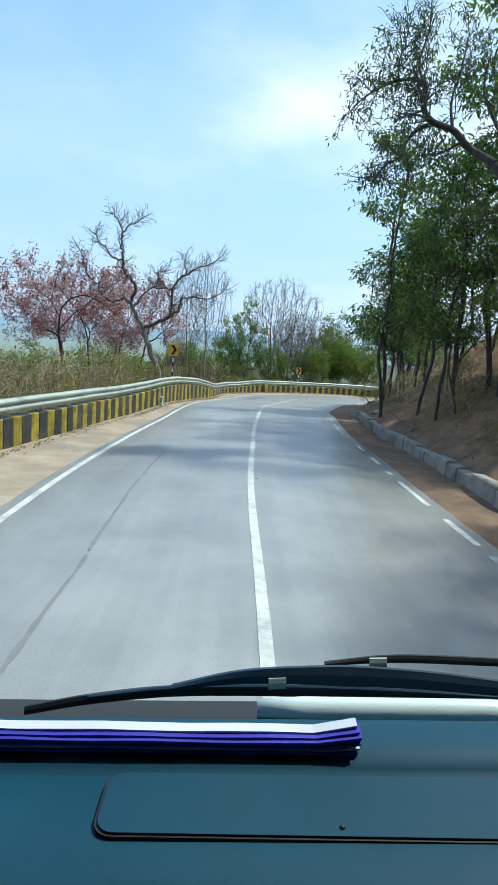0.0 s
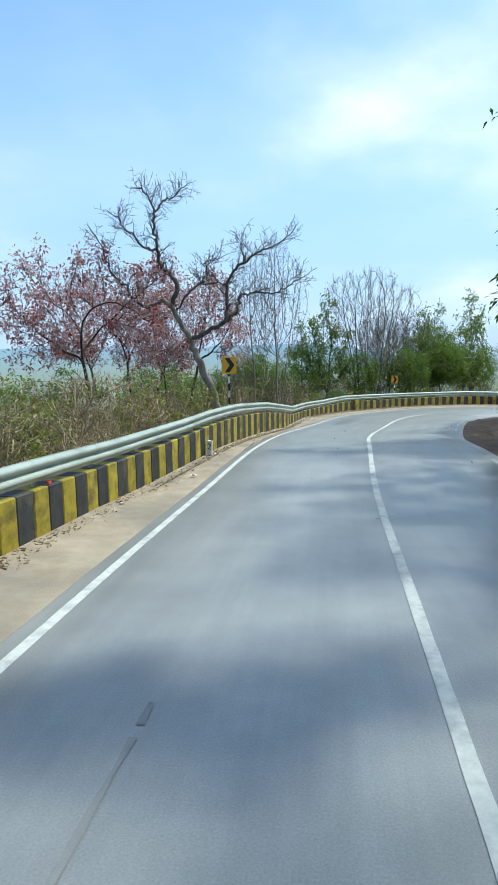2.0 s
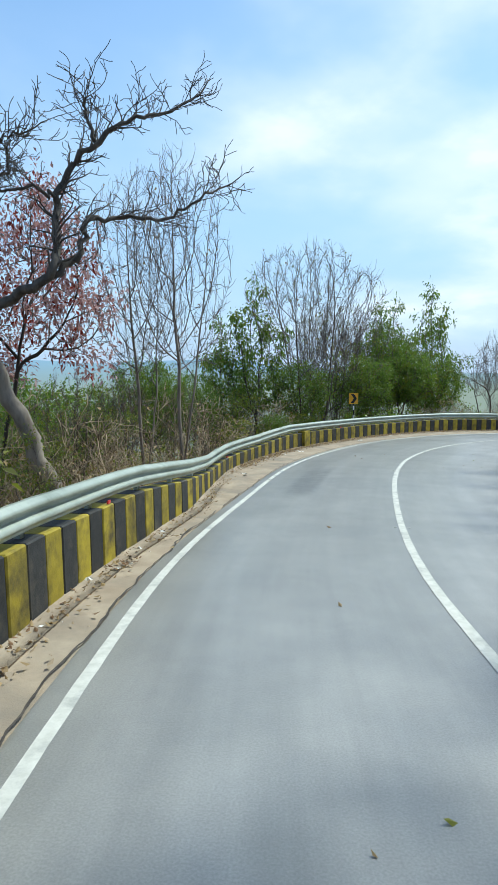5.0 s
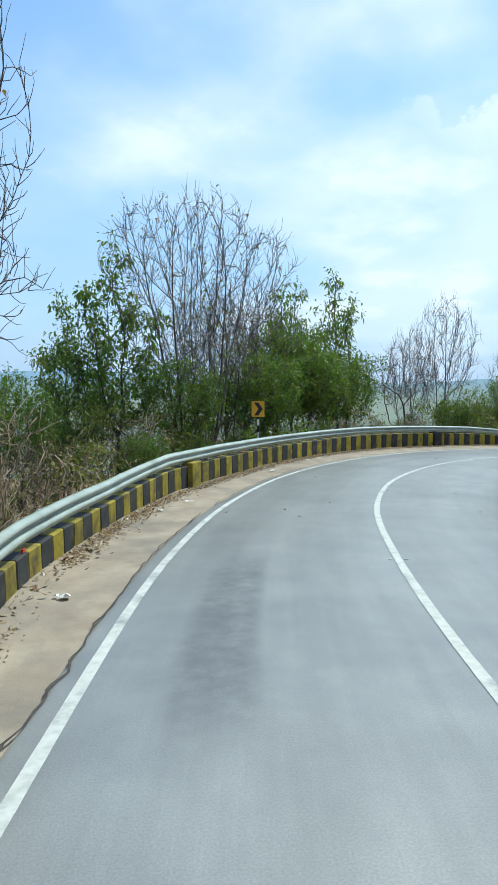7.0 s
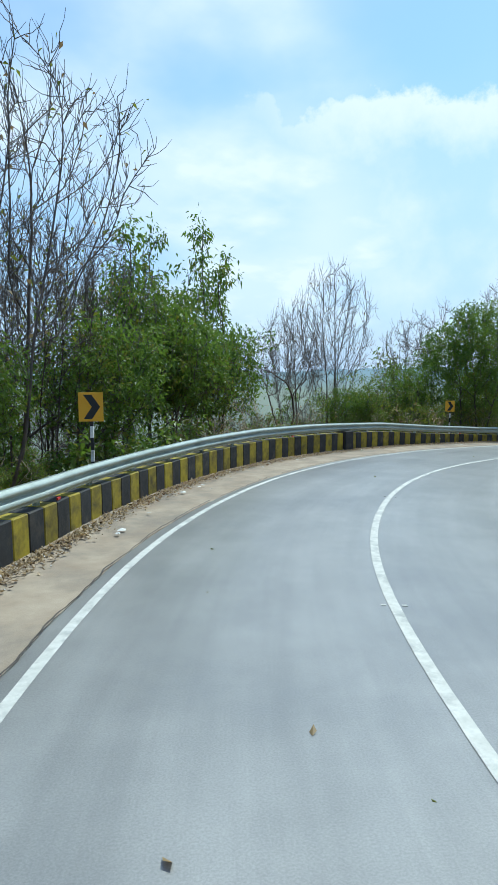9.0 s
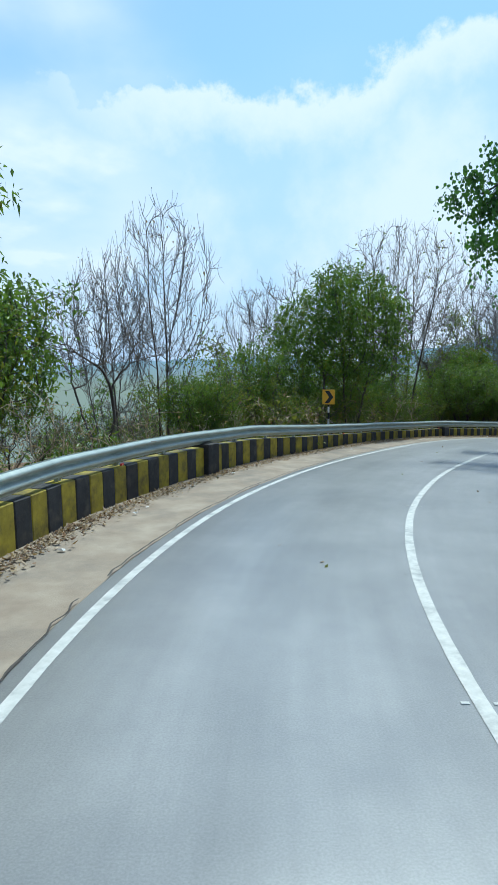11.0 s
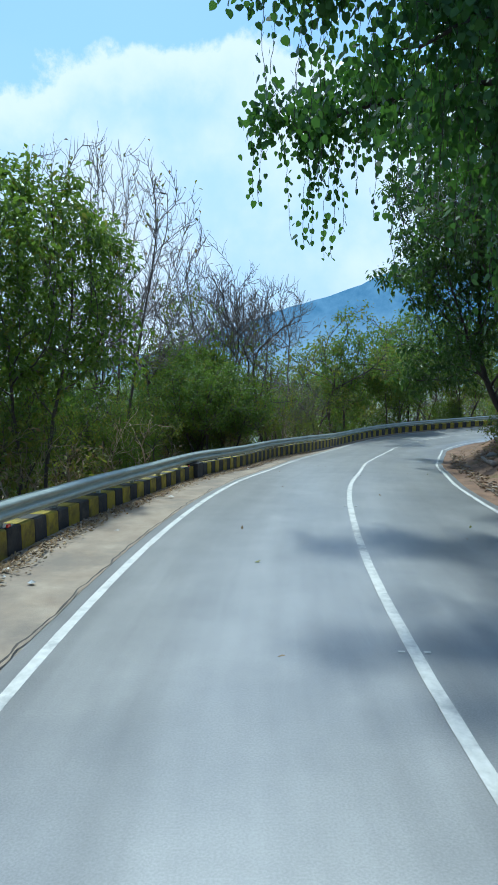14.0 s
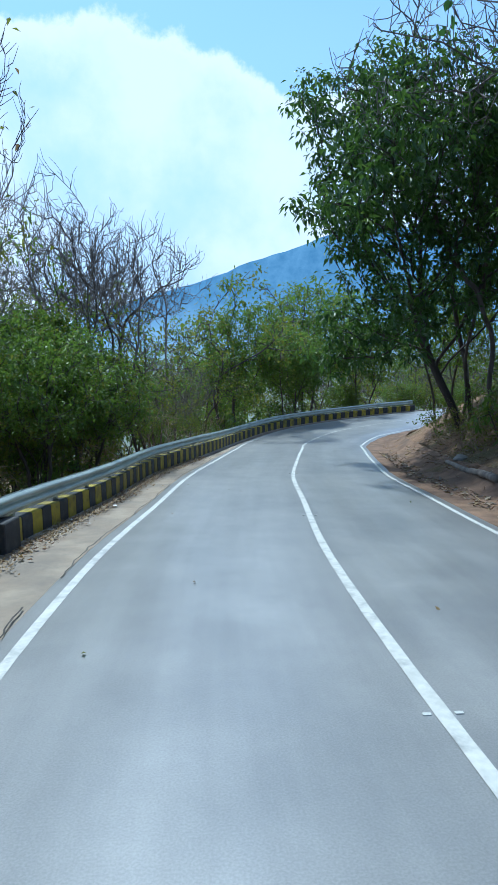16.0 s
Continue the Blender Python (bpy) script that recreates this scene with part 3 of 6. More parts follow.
# ---- signs ----
def chevron_sign():
    sign = tagged(new("chevron_sign"), "yellow road sign with a black chevron on a striped post", "road sign", "bend signs")
    plate = part("plate", box_bm(0.50, 0.012, 0.60, 0.004, (0, 0, 0)), SIGN_YELLOW, sign, "yellow plate with rounded corners")
    bm = bmesh.new()
    pts = [(-0.15, 0.25), (0.02, 0.25), (0.19, 0.0), (0.02, -0.25), (-0.15, -0.25), (0.02, 0.0)]
    top = [bm.verts.new((x, -0.0105, z)) for x, z in pts]
    bot = [bm.verts.new((x, -0.0062, z)) for x, z in pts]
    bm.faces.new((top[0], top[5], top[2], top[1]))
    bm.faces.new((top[5], top[4], top[3], top[2]))
    for a in range(6):
        b = (a + 1) % 6
        bm.faces.new((top[a], top[b], bot[b], bot[a]))
    bmesh.ops.recalc_face_normals(bm, faces=bm.faces[:])
    part("chevron", bm, SIGN_BLACK, plate, "black chevron pointing along the bend")
    post = part("post", box_bm(0.065, 0.065, 2.1, 0.006, (0, 0.05, -1.05 + 0.28)), SIGN_BLACK, sign, "post banded black and white")
    for z in (-0.52, -1.02, -1.5):
        part("band", box_bm(0.069, 0.069, 0.24, 0.004, (0, 0.05, z)), WHITE_PAINT, post, "white band")
    for z in (0.18, -0.18):
        part("bracket", box_bm(0.30, 0.02, 0.035, 0.003, (0, 0.014, z)), STEEL, sign)
    return sign


sign_a = chevron_sign()
sign_a.matrix_basis = pose(9.33, 32.3, 1.1, 0, 0, -3)
copy_thing(sign_a, pose(26.56, 57.1, -1.2, 0, 0, -38))
copy_thing(sign_a, pose(51.95, 63.42, -2.89, 0, 0, -72))


def marker_stone():
    p = at(28.7, 0.98, -0.02)
    stone = part("marker_stone", box_bm(0.15, 0.10, 0.52, 0.02, (0, 0, 0.2)), WHITE_PAINT, None)
    tagged(stone, "small whitewashed distance stone with a black numeral", "marker stone")
    stone.matrix_basis = Matrix.Translation(p) @ Matrix.Rotation(radians(-22), 4, "Z") @ Matrix.Rotation(radians(3), 4, "Y")
    cu = bpy.data.curves.new("numeral", "FONT")
    cu.body, cu.size, cu.align_x, cu.extrude = "2", 0.24, "CENTER", 0.002
    cu.materials.append(SIGN_BLACK)
    ob = child("numeral", cu, stone, Matrix.Translation((0, -0.053, 0.22)) @ Matrix.Rotation(radians(90), 4, "X"), "black numeral two")


marker_stone()


# ---- plants ----
def tube(V, F, pts, rads, sides=5):
    """A tapered tube along points."""
    base = len(V)
    n = len(pts)
    for k in range(n):
        d = (pts[min(k + 1, n - 1)] - pts[max(k - 1, 0)]).normalized()
        a = d.orthogonal().normalized()
        if k and a.dot(last) < 0.2:
            a = (last - d * last.dot(d)).normalized()
        last = a
        b = d.cross(a)
        for j in range(sides):
            w = 2 * math.pi * j / sides
            V.append(pts[k] + (a * math.cos(w) + b * math.sin(w)) * rads[k])
    for k in range(n - 1):
        for j in range(sides):
            q = (j + 1) % sides
            F.append((base + k * sides + j, base + k * sides + q, base + (k + 1) * sides + q, base + (k + 1) * sides + j))
    F.append(tuple(base + (n - 1) * sides + j for j in range(sides)))


def spread_way(d, angle, rng):
    a = d.orthogonal().normalized()
    a.rotate(Matrix.Rotation(rng.uniform(0, 2 * math.pi), 3, d))
    return (d * math.cos(angle) + a * math.sin(angle)).normalized()


def grow(V, F, tips, p, d, length, r, level, spec, rng):
    """A limb with its side limbs; the ends of the finest ones are kept in tips."""
    segs = spec["segs"][min(level, len(spec["segs"]) - 1)]
    wob, up = spec["wobble"] * (1.0 if level < 2 else 1.45), spec["up"]
    pts, rads, ways = [p.copy()], [r], [d.copy()]
    for k in range(segs):
        d = (d + Vector((rng.gauss(0, wob), rng.gauss(0, wob), rng.gauss(0, wob))) + Vector((0, 0, up * (0.4 + 0.3 * level)))).normalized()
        p = p + d * (length / segs)
        pts.append(p.copy())
        rads.append(max(spec["thin"], r * (1 - (k + 1) / segs * spec["taper"])))
        ways.append(d.copy())
    tube(V, F, pts, rads, spec.get("round", 7) if level == 0 else 5 if level == 1 and spec.get("round", 7) > 5 else 3)
    last = level >= spec["levels"] - 1
    if last:
        tips.append((pts[-1], ways[-1]))
        tips.append((pts[len(pts) // 2], ways[len(pts) // 2]))
        return
    kids = spec["kids"][min(level, len(spec["kids"]) - 1)]
    first = spec["bare"] if level == 0 else 0.25
    for k in range(kids):
        u = first + (1 - first) * (k + rng.random() * 0.8) / kids
        u = min(u, 0.999)
        i = min(int(u * segs), segs - 1)
        w = u * segs - i
        q = pts[i].lerp(pts[i + 1], w)
        rr = rads[i] + (rads[i + 1] - rads[i]) * w
        way = spread_way(ways[i + 1], radians(rng.uniform(*spec["angle"])), rng)
        size = length * spec["shrink"] * rng.uniform(0.7, 1.15) * (1.15 - 0.55 * u if level == 0 else 1.0)
        grow(V, F, tips, q, way, size, max(spec["thin"], rr * rng.uniform(0.5, 0.72)), level + 1, spec, rng)
    grow(V, F, tips, pts[-1], ways[-1], length * spec["shrink"] * 0.8, max(spec["thin"], rads[-1] * 0.9), level + 1, spec, rng)


def leaves_on(tips, count, reach, size, rng, droop=0.3, narrow=0.45, keep=1.0):
    """Tufts of pointed leaves at the twig ends, each leaf folded a little along its midrib."""
    V, F = [], []
    for p, d in tips:
        if rng.random() > keep:
            continue
        hub = p + Vector((rng.gauss(0, reach), rng.gauss(0, reach), rng.gauss(0, reach * 0.7))) * 0.6
        for _ in range(count):
            c = hub + Vector((rng.gauss(0, reach), rng.gauss(0, reach), rng.gauss(0, reach * 0.8))) * 0.6
            a = ((c - hub) * (0.9 / max(reach, 0.01)) + Vector((rng.gauss(0, 0.7), rng.gauss(0, 0.7), rng.gauss(0, 0.5) - droop))).normalized()
            b = a.cross(Vector((rng.gauss(0, 0.6), rng.gauss(0, 0.6), 1.0))).normalized()
            l = size * rng.uniform(0.6, 1.3)
            k = len(V)
            sag = Vector((0, 0, -0.10 * l))
            V += [c, c + a * l * 0.42 + b * l * narrow * 0.5 - sag, c + a * l + sag, c + a * l * 0.42 - b * l * narrow * 0.5 - sag]
            F.append((k, k + 1, k + 2, k + 3))
    return V, F


def colony(seed, blobs, count, step, bare, stems=1, fan=0.0, up=0.1, wobble=0.12, kill=2.0, lean=(0.0, 0.0), shell=0.35, straight=0.6):
    """Limbs that grow towards points strewn through the crown's clumps: the nodes, and each one's parent."""
    rng = np.random.default_rng(seed)
    size = np.array([b[3] * b[4] * b[5] for b in blobs])
    which = rng.choice(len(blobs), count, p=size / size.sum())
    way = rng.normal(size=(count, 3))
    way /= np.linalg.norm(way, axis=1)[:, None]
    goal = np.array([blobs[k][:3] for k in which]) + way * np.array([blobs[k][3:] for k in which]) * (rng.random(count) ** shell)[:, None]
    nodes, parent = [], []
    for k in range(stems):
        turn = 2 * math.pi * (k + rng.uniform(-0.3, 0.3)) / stems
        tilt = np.array((math.cos(turn) * fan + lean[0], math.sin(turn) * fan + lean[1], 1.0))
        p = np.array((rng.normal(0, 0.1), rng.normal(0, 0.1), -0.5)) if stems > 1 else np.array((0.0, 0.0, -0.5))
        last = -1
        for _ in range(int((bare * rng.uniform(0.8, 1.1) + 0.5) / step) + 1):
            nodes.append(p)
            parent.append(last)
            last = len(nodes) - 1
            tilt = tilt + rng.normal(0, wobble * 0.35, 3) * (1, 1, 0)
            p = p + tilt / np.linalg.norm(tilt) * step
    nodes = list(np.array(nodes))
    kids = [0] * len(nodes)
    pts = np.array(nodes)
    dist = np.linalg.norm(goal[:, None] - pts[None], axis=2)
    near, gap = dist.argmin(1), dist.min(1)
    alive = np.ones(count, bool)
    for _ in range(140):
        if not alive.any():
            break
        fresh = []
        for i in np.unique(near[alive]):
            if kids[i] > 3:
                alive[(near == i)] = False
                continue
            g = goal[alive & (near == i)] - nodes[i]
            w = (g / np.linalg.norm(g, axis=1)[:, None]).mean(0)
            w = w / max(1e-6, np.linalg.norm(w)) + rng.normal(0, wobble, 3) + (0, 0, up)
            if parent[i] >= 0:
                old = nodes[i] - nodes[parent[i]]
                w = w + old / max(1e-6, np.linalg.norm(old)) * straight
            fresh.append((i, nodes[i] + w / np.linalg.norm(w) * step))
        if not fresh:
            break
        base = len(nodes)
        for i, q in fresh:
            nodes.append(q)
            parent.append(int(i))
            kids.append(0)
            kids[i] += 1
        q = np.array(nodes[base:])
        d = np.linalg.norm(goal[:, None] - q[None], axis=2)
        k = d.argmin(1)
        better = d[np.arange(count), k] < gap
        near[better], gap[better] = k[better] + base, d[np.arange(count), k][better]
        alive &= gap > step * kill
    return [Vector(v) for v in nodes], parent


def limbs_of(nodes, parent, thin, power, rng, twigs, twig_long, crook=0.25, twig_up=0.25):
    """Tapered tubes along the limbs, thick ones and fine ones apart, with twigs set on the thin ends; and the tips."""
    n = len(nodes)
    kids = [[] for _ in range(n)]
    for i, p in enumerate(parent):
        if p >= 0:
            kids[p].append(i)
    rad = [0.0] * n
    for i in range(n - 1, -1, -1):
        rad[i] = max(thin, sum(rad[k] ** power for k in kids[i]) ** (1 / power)) if kids[i] else thin
    thick, fine, tips = ([], []), ([], []), []
    starts = [(i, None) for i, p in enumerate(parent) if p < 0]
    while starts:
        i, root = starts.pop()
        line, rads = ([nodes[root]], [min(rad[root], rad[i] * 1.25)]) if root is not None else ([], [])
        while True:
            line.append(nodes[i])
            rads.append(rad[i])
            if not kids[i]:
                break
            kids[i].sort(key=lambda k: -rad[k])
            starts += [(k, i) for k in kids[i][1:]]
            i = kids[i][0]
        if len(line) < 2:
            continue
        r = max(rads)
        if r > thin * 4:
            tube(*thick, line, rads, 7 if r > thin * 9 else 5)
        else:
            keep = sorted(set(list(range(0, len(line), 2)) + [len(line) - 1]))
            tube(*fine, [line[k] for k in keep], [rads[k] for k in keep], 3)
    for i in range(n):
        if parent[i] < 0 or rad[i] > thin * 2.6:
            continue
        d = (nodes[i] - nodes[parent[i]]).normalized()
        if not kids[i]:
            tips.append((nodes[i], d))
        many = int(twigs) + (rng.random() < twigs % 1)
        for _ in range(many):
            w = spread_way(d, radians(rng.uniform(20, 60)), rng)
            long, p, line = twig_long * rng.uniform(0.5, 1.3), nodes[i], [nodes[i]]
            for _ in range(3):
                w = (w + Vector((rng.gauss(0, crook), rng.gauss(0, crook), rng.gauss(0, crook) + twig_up))).normalized()
                p = p + w * (long / 3)
                line.append(p)
            tube(*fine, line, [thin, thin * 0.85, thin * 0.7, thin * 0.5], 3)
            tips.append((p, w))
    return thick, fine, tips


def plant(name, label, category, seed, colony_spec, limb_spec, bark, leaf=None, twig=None, group=""):
    """A tree or shrub standing at the origin; TALL keeps its height."""
    rng = random.Random(seed)
    thick, fine, tips = limbs_of(*colony(seed, **colony_spec), rng=rng, **limb_spec)
    ob = tagged(new(name), label, category, group)
    child("trunk", mesh_of("trunk", *thick, bark, smooth=True), ob)
    tagged(child("branching", mesh_of("branching", *fine, twig or bark, smooth=True), ob), kind="stuff")
    TALL[ob.name] = float(np.percentile([v.z for v in fine[0]], 99.3))
    for mat, count, reach, size, droop, narrow, keep in leaf or ():
        LV, LF = leaves_on(tips, count, reach, size, rng, droop, narrow, keep)
        tagged(child("crown", mesh_of("crown", LV, LF, mat), ob), kind="stuff")
    return ob


TALL = {}
SPEC = dict(segs=(8, 6, 5, 4), wobble=0.13, up=0.05, kids=(8, 5, 4), levels=4, bare=0.3, angle=(30, 62), shrink=0.45, taper=0.75, thin=0.006, height=6.0, radius=0.14)


def spec_of(**changes):
    return {**SPEC, **changes}


def put(ob, x, y, top=None, turn=0.0, size=1.0, sink=0.15, lean=0.0, first=False, wide=1.0, tilt=0.0):
    """Stands a copy of a plant on the ground, as high as its top is given."""
    g = ground_z(x, y) - sink
    k = (top - g) / TALL[ob.name] if top is not None else size
    m = Matrix.Translation((x, y, g)) @ Matrix.Rotation(radians(lean), 4, "Y") @ Matrix.Rotation(radians(-tilt), 4, "X") @ Matrix.Rotation(radians(turn), 4, "Z") @ Matrix.Diagonal((k * wide, k * wide, k, 1))
    if first:
        ob.matrix_basis = m
        return ob
    return copy_thing(ob, m @ Matrix.Diagonal([1 / v for v in ob.scale] + [1]))


# kinds of plants
def clumps(seed, count, mid, spread, size, flat=0.8):
    """Clumps of a crown, strewn round its middle."""
    rng = random.Random(seed)
    out = []
    for _ in range(count):
        r = size * rng.uniform(0.7, 1.25)
        out.append((mid[0] + rng.uniform(-1, 1) * spread[0], mid[1] + rng.uniform(-1, 1) * spread[1], mid[2] + rng.uniform(-1, 1) * spread[2], r, r, r * flat))
    return out


bare_tree = plant("bare_tree", "tall leafless tree with pale slender stems and fine twigs", "tree", 11, dict(blobs=[(0, 0, 5.9, 1.9, 1.9, 3.0), (0.9, 0.3, 4.0, 1.2, 1.2, 0.9)], count=1000, step=0.16, bare=2.2, stems=2, fan=0.10, up=0.06, wobble=0.09), dict(thin=0.0075, power=2.3, twigs=1.5, twig_long=0.42), PALE_BARK, [(LEAF_DRY, 1, 0.05, 0.11, 0.4, 0.6, 0.05)], twig=GREY_TWIG, group="bare trees")
twiggy_tree = plant("twiggy_tree", "leafless tree with a wide fan of fine grey twigs", "tree", 12, dict(blobs=[(0, 0, 4.6, 2.3, 2.3, 1.9), (0, 0, 2.6, 1.4, 1.4, 1.0)], count=700, step=0.17, bare=1.3, stems=4, fan=0.42, up=0.0, wobble=0.1, straight=0.9), dict(thin=0.007, power=2.4, twigs=2.4, twig_long=0.34), BROWN_BARK, [(LEAF_OLIVE, 1, 0.05, 0.13, 0.4, 0.55, 0.09), (LEAF_DRY, 1, 0.05, 0.12, 0.4, 0.55, 0.07)], twig=BROWN_BARK, group="bare trees")
fan_tree = plant("fan_tree", "leafless tree with a domed haze of fine grey twigs", "tree", 16, dict(blobs=[(0, 0, 4.7, 2.6, 2.6, 1.9), (0, 0, 3.0, 1.7, 1.7, 1.0)], count=1700, step=0.15, bare=1.2, stems=5, fan=0.5, up=0.02, wobble=0.07, straight=1.0), dict(thin=0.0062, power=2.45, twigs=1.5, twig_long=0.36, crook=0.2), BROWN_BARK, [(LEAF_OLIVE, 1, 0.05, 0.10, 0.4, 0.55, 0.07), (LEAF_DRY, 1, 0.05, 0.10, 0.4, 0.55, 0.06)], twig=GREY_TWIG, group="bare trees")
plume_tree = plant("plume_tree", "slender leafless tree with a plume of upright fine shoots", "tree", 17, dict(blobs=[(0, 0, 4.6, 1.5, 1.5, 2.2), (0, 0, 2.9, 0.9, 0.9, 1.0)], count=1200, step=0.15, bare=1.5, stems=4, fan=0.16, up=0.10, wobble=0.07, straight=1.0), dict(thin=0.0062, power=2.45, twigs=1.5, twig_long=0.42, crook=0.15, twig_up=0.35), BROWN_BARK, [(LEAF_DRY, 1, 0.05, 0.09, 0.4, 0.5, 0.08)], twig=GREY_TWIG, group="bare trees")
slim_tree = plant("slim_bare_tree", "slender leafless tree with many upright grey shoots", "tree", 13, dict(blobs=[(0, 0, 4.5, 1.6, 1.6, 2.3)], count=640, step=0.17, bare=1.5, stems=3, fan=0.13, up=0.12, wobble=0.13), dict(thin=0.007, power=2.45, twigs=2.2, twig_long=0.5, crook=0.15, twig_up=0.4), BROWN_BARK, [(LEAF_DRY, 1, 0.05, 0.10, 0.4, 0.5, 0.08)], twig=GREY_TWIG, group="bare trees")
gnarled_tree = plant("gnarled_tree", "gnarled leafless tree with crooked dark branches", "tree", 14, dict(blobs=[(0, 0, 4.3, 2.6, 2.6, 1.2), (0.9, -0.7, 5.3, 1.3, 1.3, 0.6), (-1.3, 0.6, 3.6, 1.1, 1.1, 0.6)], count=620, step=0.19, bare=2.3, stems=2, fan=0.26, up=0.02, wobble=0.42), dict(thin=0.0075, power=2.2, twigs=1.8, twig_long=0.4, crook=0.5), BROWN_BARK, None, twig=GREY_TWIG, group="bare trees")
leaning_tree = plant("leaning_tree", "leaning grey tree with a fan of bare shoots", "tree", 15, dict(blobs=[(-1.3, 0.2, 4.3, 1.0, 1.0, 1.3), (-0.2, -0.2, 4.9, 0.9, 0.9, 1.2), (-2.0, 0, 3.2, 0.8, 0.8, 0.7)], count=420, step=0.18, bare=1.6, stems=3, fan=0.07, up=0.16, wobble=0.26, lean=(-0.32, 0.0)), dict(thin=0.009, power=2.25, twigs=1.5, twig_long=0.5, crook=0.3), PALE_BARK, None, twig=GREY_TWIG, group="bare trees")
leafy_tree = plant("leafy_tree", "upright green tree with long drooping leaves", "tree", 21, dict(blobs=[(0, 0, 2.4, 1.3, 1.3, 1.0), (0.5, 0.2, 3.6, 1.0, 1.0, 0.8), (-0.4, -0.2, 4.3, 0.8, 0.8, 0.7), (0.1, 0.1, 5.2, 0.45, 0.45, 0.7), (-0.9, 0.6, 3.2, 0.7, 0.7, 0.5)], count=420, step=0.18, bare=1.2, up=0.1, wobble=0.16), dict(thin=0.010, power=2.25, twigs=0.8, twig_long=0.3), BARK, [(LEAF, 19, 0.16, 0.135, 0.7, 0.44, 0.95), (LEAF_OLIVE, 9, 0.15, 0.13, 0.7, 0.42, 0.30)], group="green trees")
round_tree = plant("round_tree", "round-crowned dense green tree", "tree", 22, dict(blobs=[(0, 0, 3.0, 1.9, 1.9, 1.5)] + clumps(4, 7, (0, 0, 3.1), (1.5, 1.5, 1.1), 0.7), count=700, step=0.19, bare=1.0, stems=2, fan=0.12, up=0.06, wobble=0.16), dict(thin=0.009, power=2.4, twigs=0.9, twig_long=0.3), BARK, [(LEAF, 20, 0.17, 0.12, 0.3, 0.52, 0.95), (LEAF_OLIVE, 8, 0.15, 0.11, 0.3, 0.5, 0.30)], group="green trees")
broad_tree = plant("broad_tree", "broad dense green tree with a rounded uneven crown", "tree", 27, dict(blobs=[(0, 0, 3.2, 1.8, 1.8, 1.5)] + clumps(14, 11, (0, 0, 3.2), (1.6, 1.6, 1.3), 0.65), count=1500, step=0.16, bare=1.0, stems=3, fan=0.16, up=0.06, wobble=0.14), dict(thin=0.006, power=2.35, twigs=0.9, twig_long=0.22), BARK, [(LEAF, 26, 0.13, 0.10, 0.25, 0.55, 0.97), (LEAF_OLIVE, 12, 0.12, 0.09, 0.25, 0.52, 0.25)], group="green trees")
olive_tree = plant("olive_green_tree", "spreading tree with thin yellow-green foliage", "tree", 23, dict(blobs=clumps(7, 9, (0, 0, 3.3), (1.6, 1.6, 1.2), 0.75, 0.55), count=330, step=0.2, bare=1.3, stems=2, fan=0.12, up=0.08, wobble=0.24), dict(thin=0.009, power=2.3, twigs=0.9, twig_long=0.35), BARK, [(LEAF_OLIVE, 8, 0.15, 0.115, 0.3, 0.5, 0.75), (LEAF, 8, 0.15, 0.115, 0.3, 0.5, 0.6)], group="green trees")
russet_tree = plant("russet_tree", "spreading tree with sparse russet-pink leaves", "tree", 24, dict(blobs=clumps(9, 11, (0, 0, 3.7), (2.1, 2.1, 1.1), 0.85, 0.7), count=1100, step=0.17, bare=1.4, stems=3, fan=0.22, up=0.1, wobble=0.2), dict(thin=0.0075, power=2.35, twigs=1.3, twig_long=0.35), DARK_BARK, [(LEAF_PINK, 15, 0.14, 0.10, 0.2, 0.5, 0.78), (LEAF_RUST, 16, 0.11, 0.10, 0.2, 0.5, 0.16)], twig=GREY_TWIG, group="russet trees")
slope_tree = plant("slope_tree", "tall slender tree with sparse drooping dark leaves", "tree", 25, dict(blobs=[(0.5 * math.sin(2.3 * k), 0.5 * math.cos(2.3 * k), 3.6 + 0.85 * k, 1.15 - 0.06 * k, 1.15 - 0.06 * k, 0.5) for k in range(9)], count=520, step=0.22, bare=3.0, up=0.14, wobble=0.16), dict(thin=0.011, power=2.25, twigs=0.9, twig_long=0.4), DARK_BARK, [(LEAF_DARK, 11, 0.17, 0.17, 0.85, 0.40, 0.75), (LEAF, 9, 0.16, 0.165, 0.85, 0.40, 0.35)], group="slope trees")
dark_tree = plant("dark_tree", "large dense dark green tree leaning over the road", "tree", 26, dict(blobs=[(0, 0, 6.9, 3.3, 3.3, 3.4), (2.3, 0.2, 3.6, 1.5, 1.5, 1.3), (-2.0, 1.2, 3.8, 1.5, 1.5, 1.2), (-0.4, -2.3, 3.5, 1.5, 1.5, 1.3), (0.6, 2.4, 3.3, 1.4, 1.4, 1.2)] + clumps(3, 12, (0, 0, 6.9), (3.4, 3.4, 3.4), 1.2), count=1700, step=0.28, bare=3.4, up=0.08, wobble=0.2, shell=0.45), dict(thin=0.013, power=2.35, twigs=1.1, twig_long=0.5), DARK_BARK, [(LEAF_DARK, 19, 0.24, 0.21, 0.7, 0.46, 0.95), (LEAF, 8, 0.2, 0.2, 0.7, 0.42, 0.14)], group="slope trees")
green_shrub = plant("green_shrub", "dense green leafy shrub on the slope", "shrub", 31, dict(blobs=clumps(5, 6, (0, 0, 1.0), (0.7, 0.7, 0.5), 0.5), count=150, step=0.16, bare=0.3, stems=4, fan=0.5, up=0.1, wobble=0.25), dict(thin=0.007, power=2.2, twigs=0.8, twig_long=0.22), BARK, [(LEAF, 7, 0.14, 0.16, 0.3, 0.5, 1.0), (LEAF_OLIVE, 4, 0.14, 0.15, 0.3, 0.5, 0.4)], group="green shrubs")
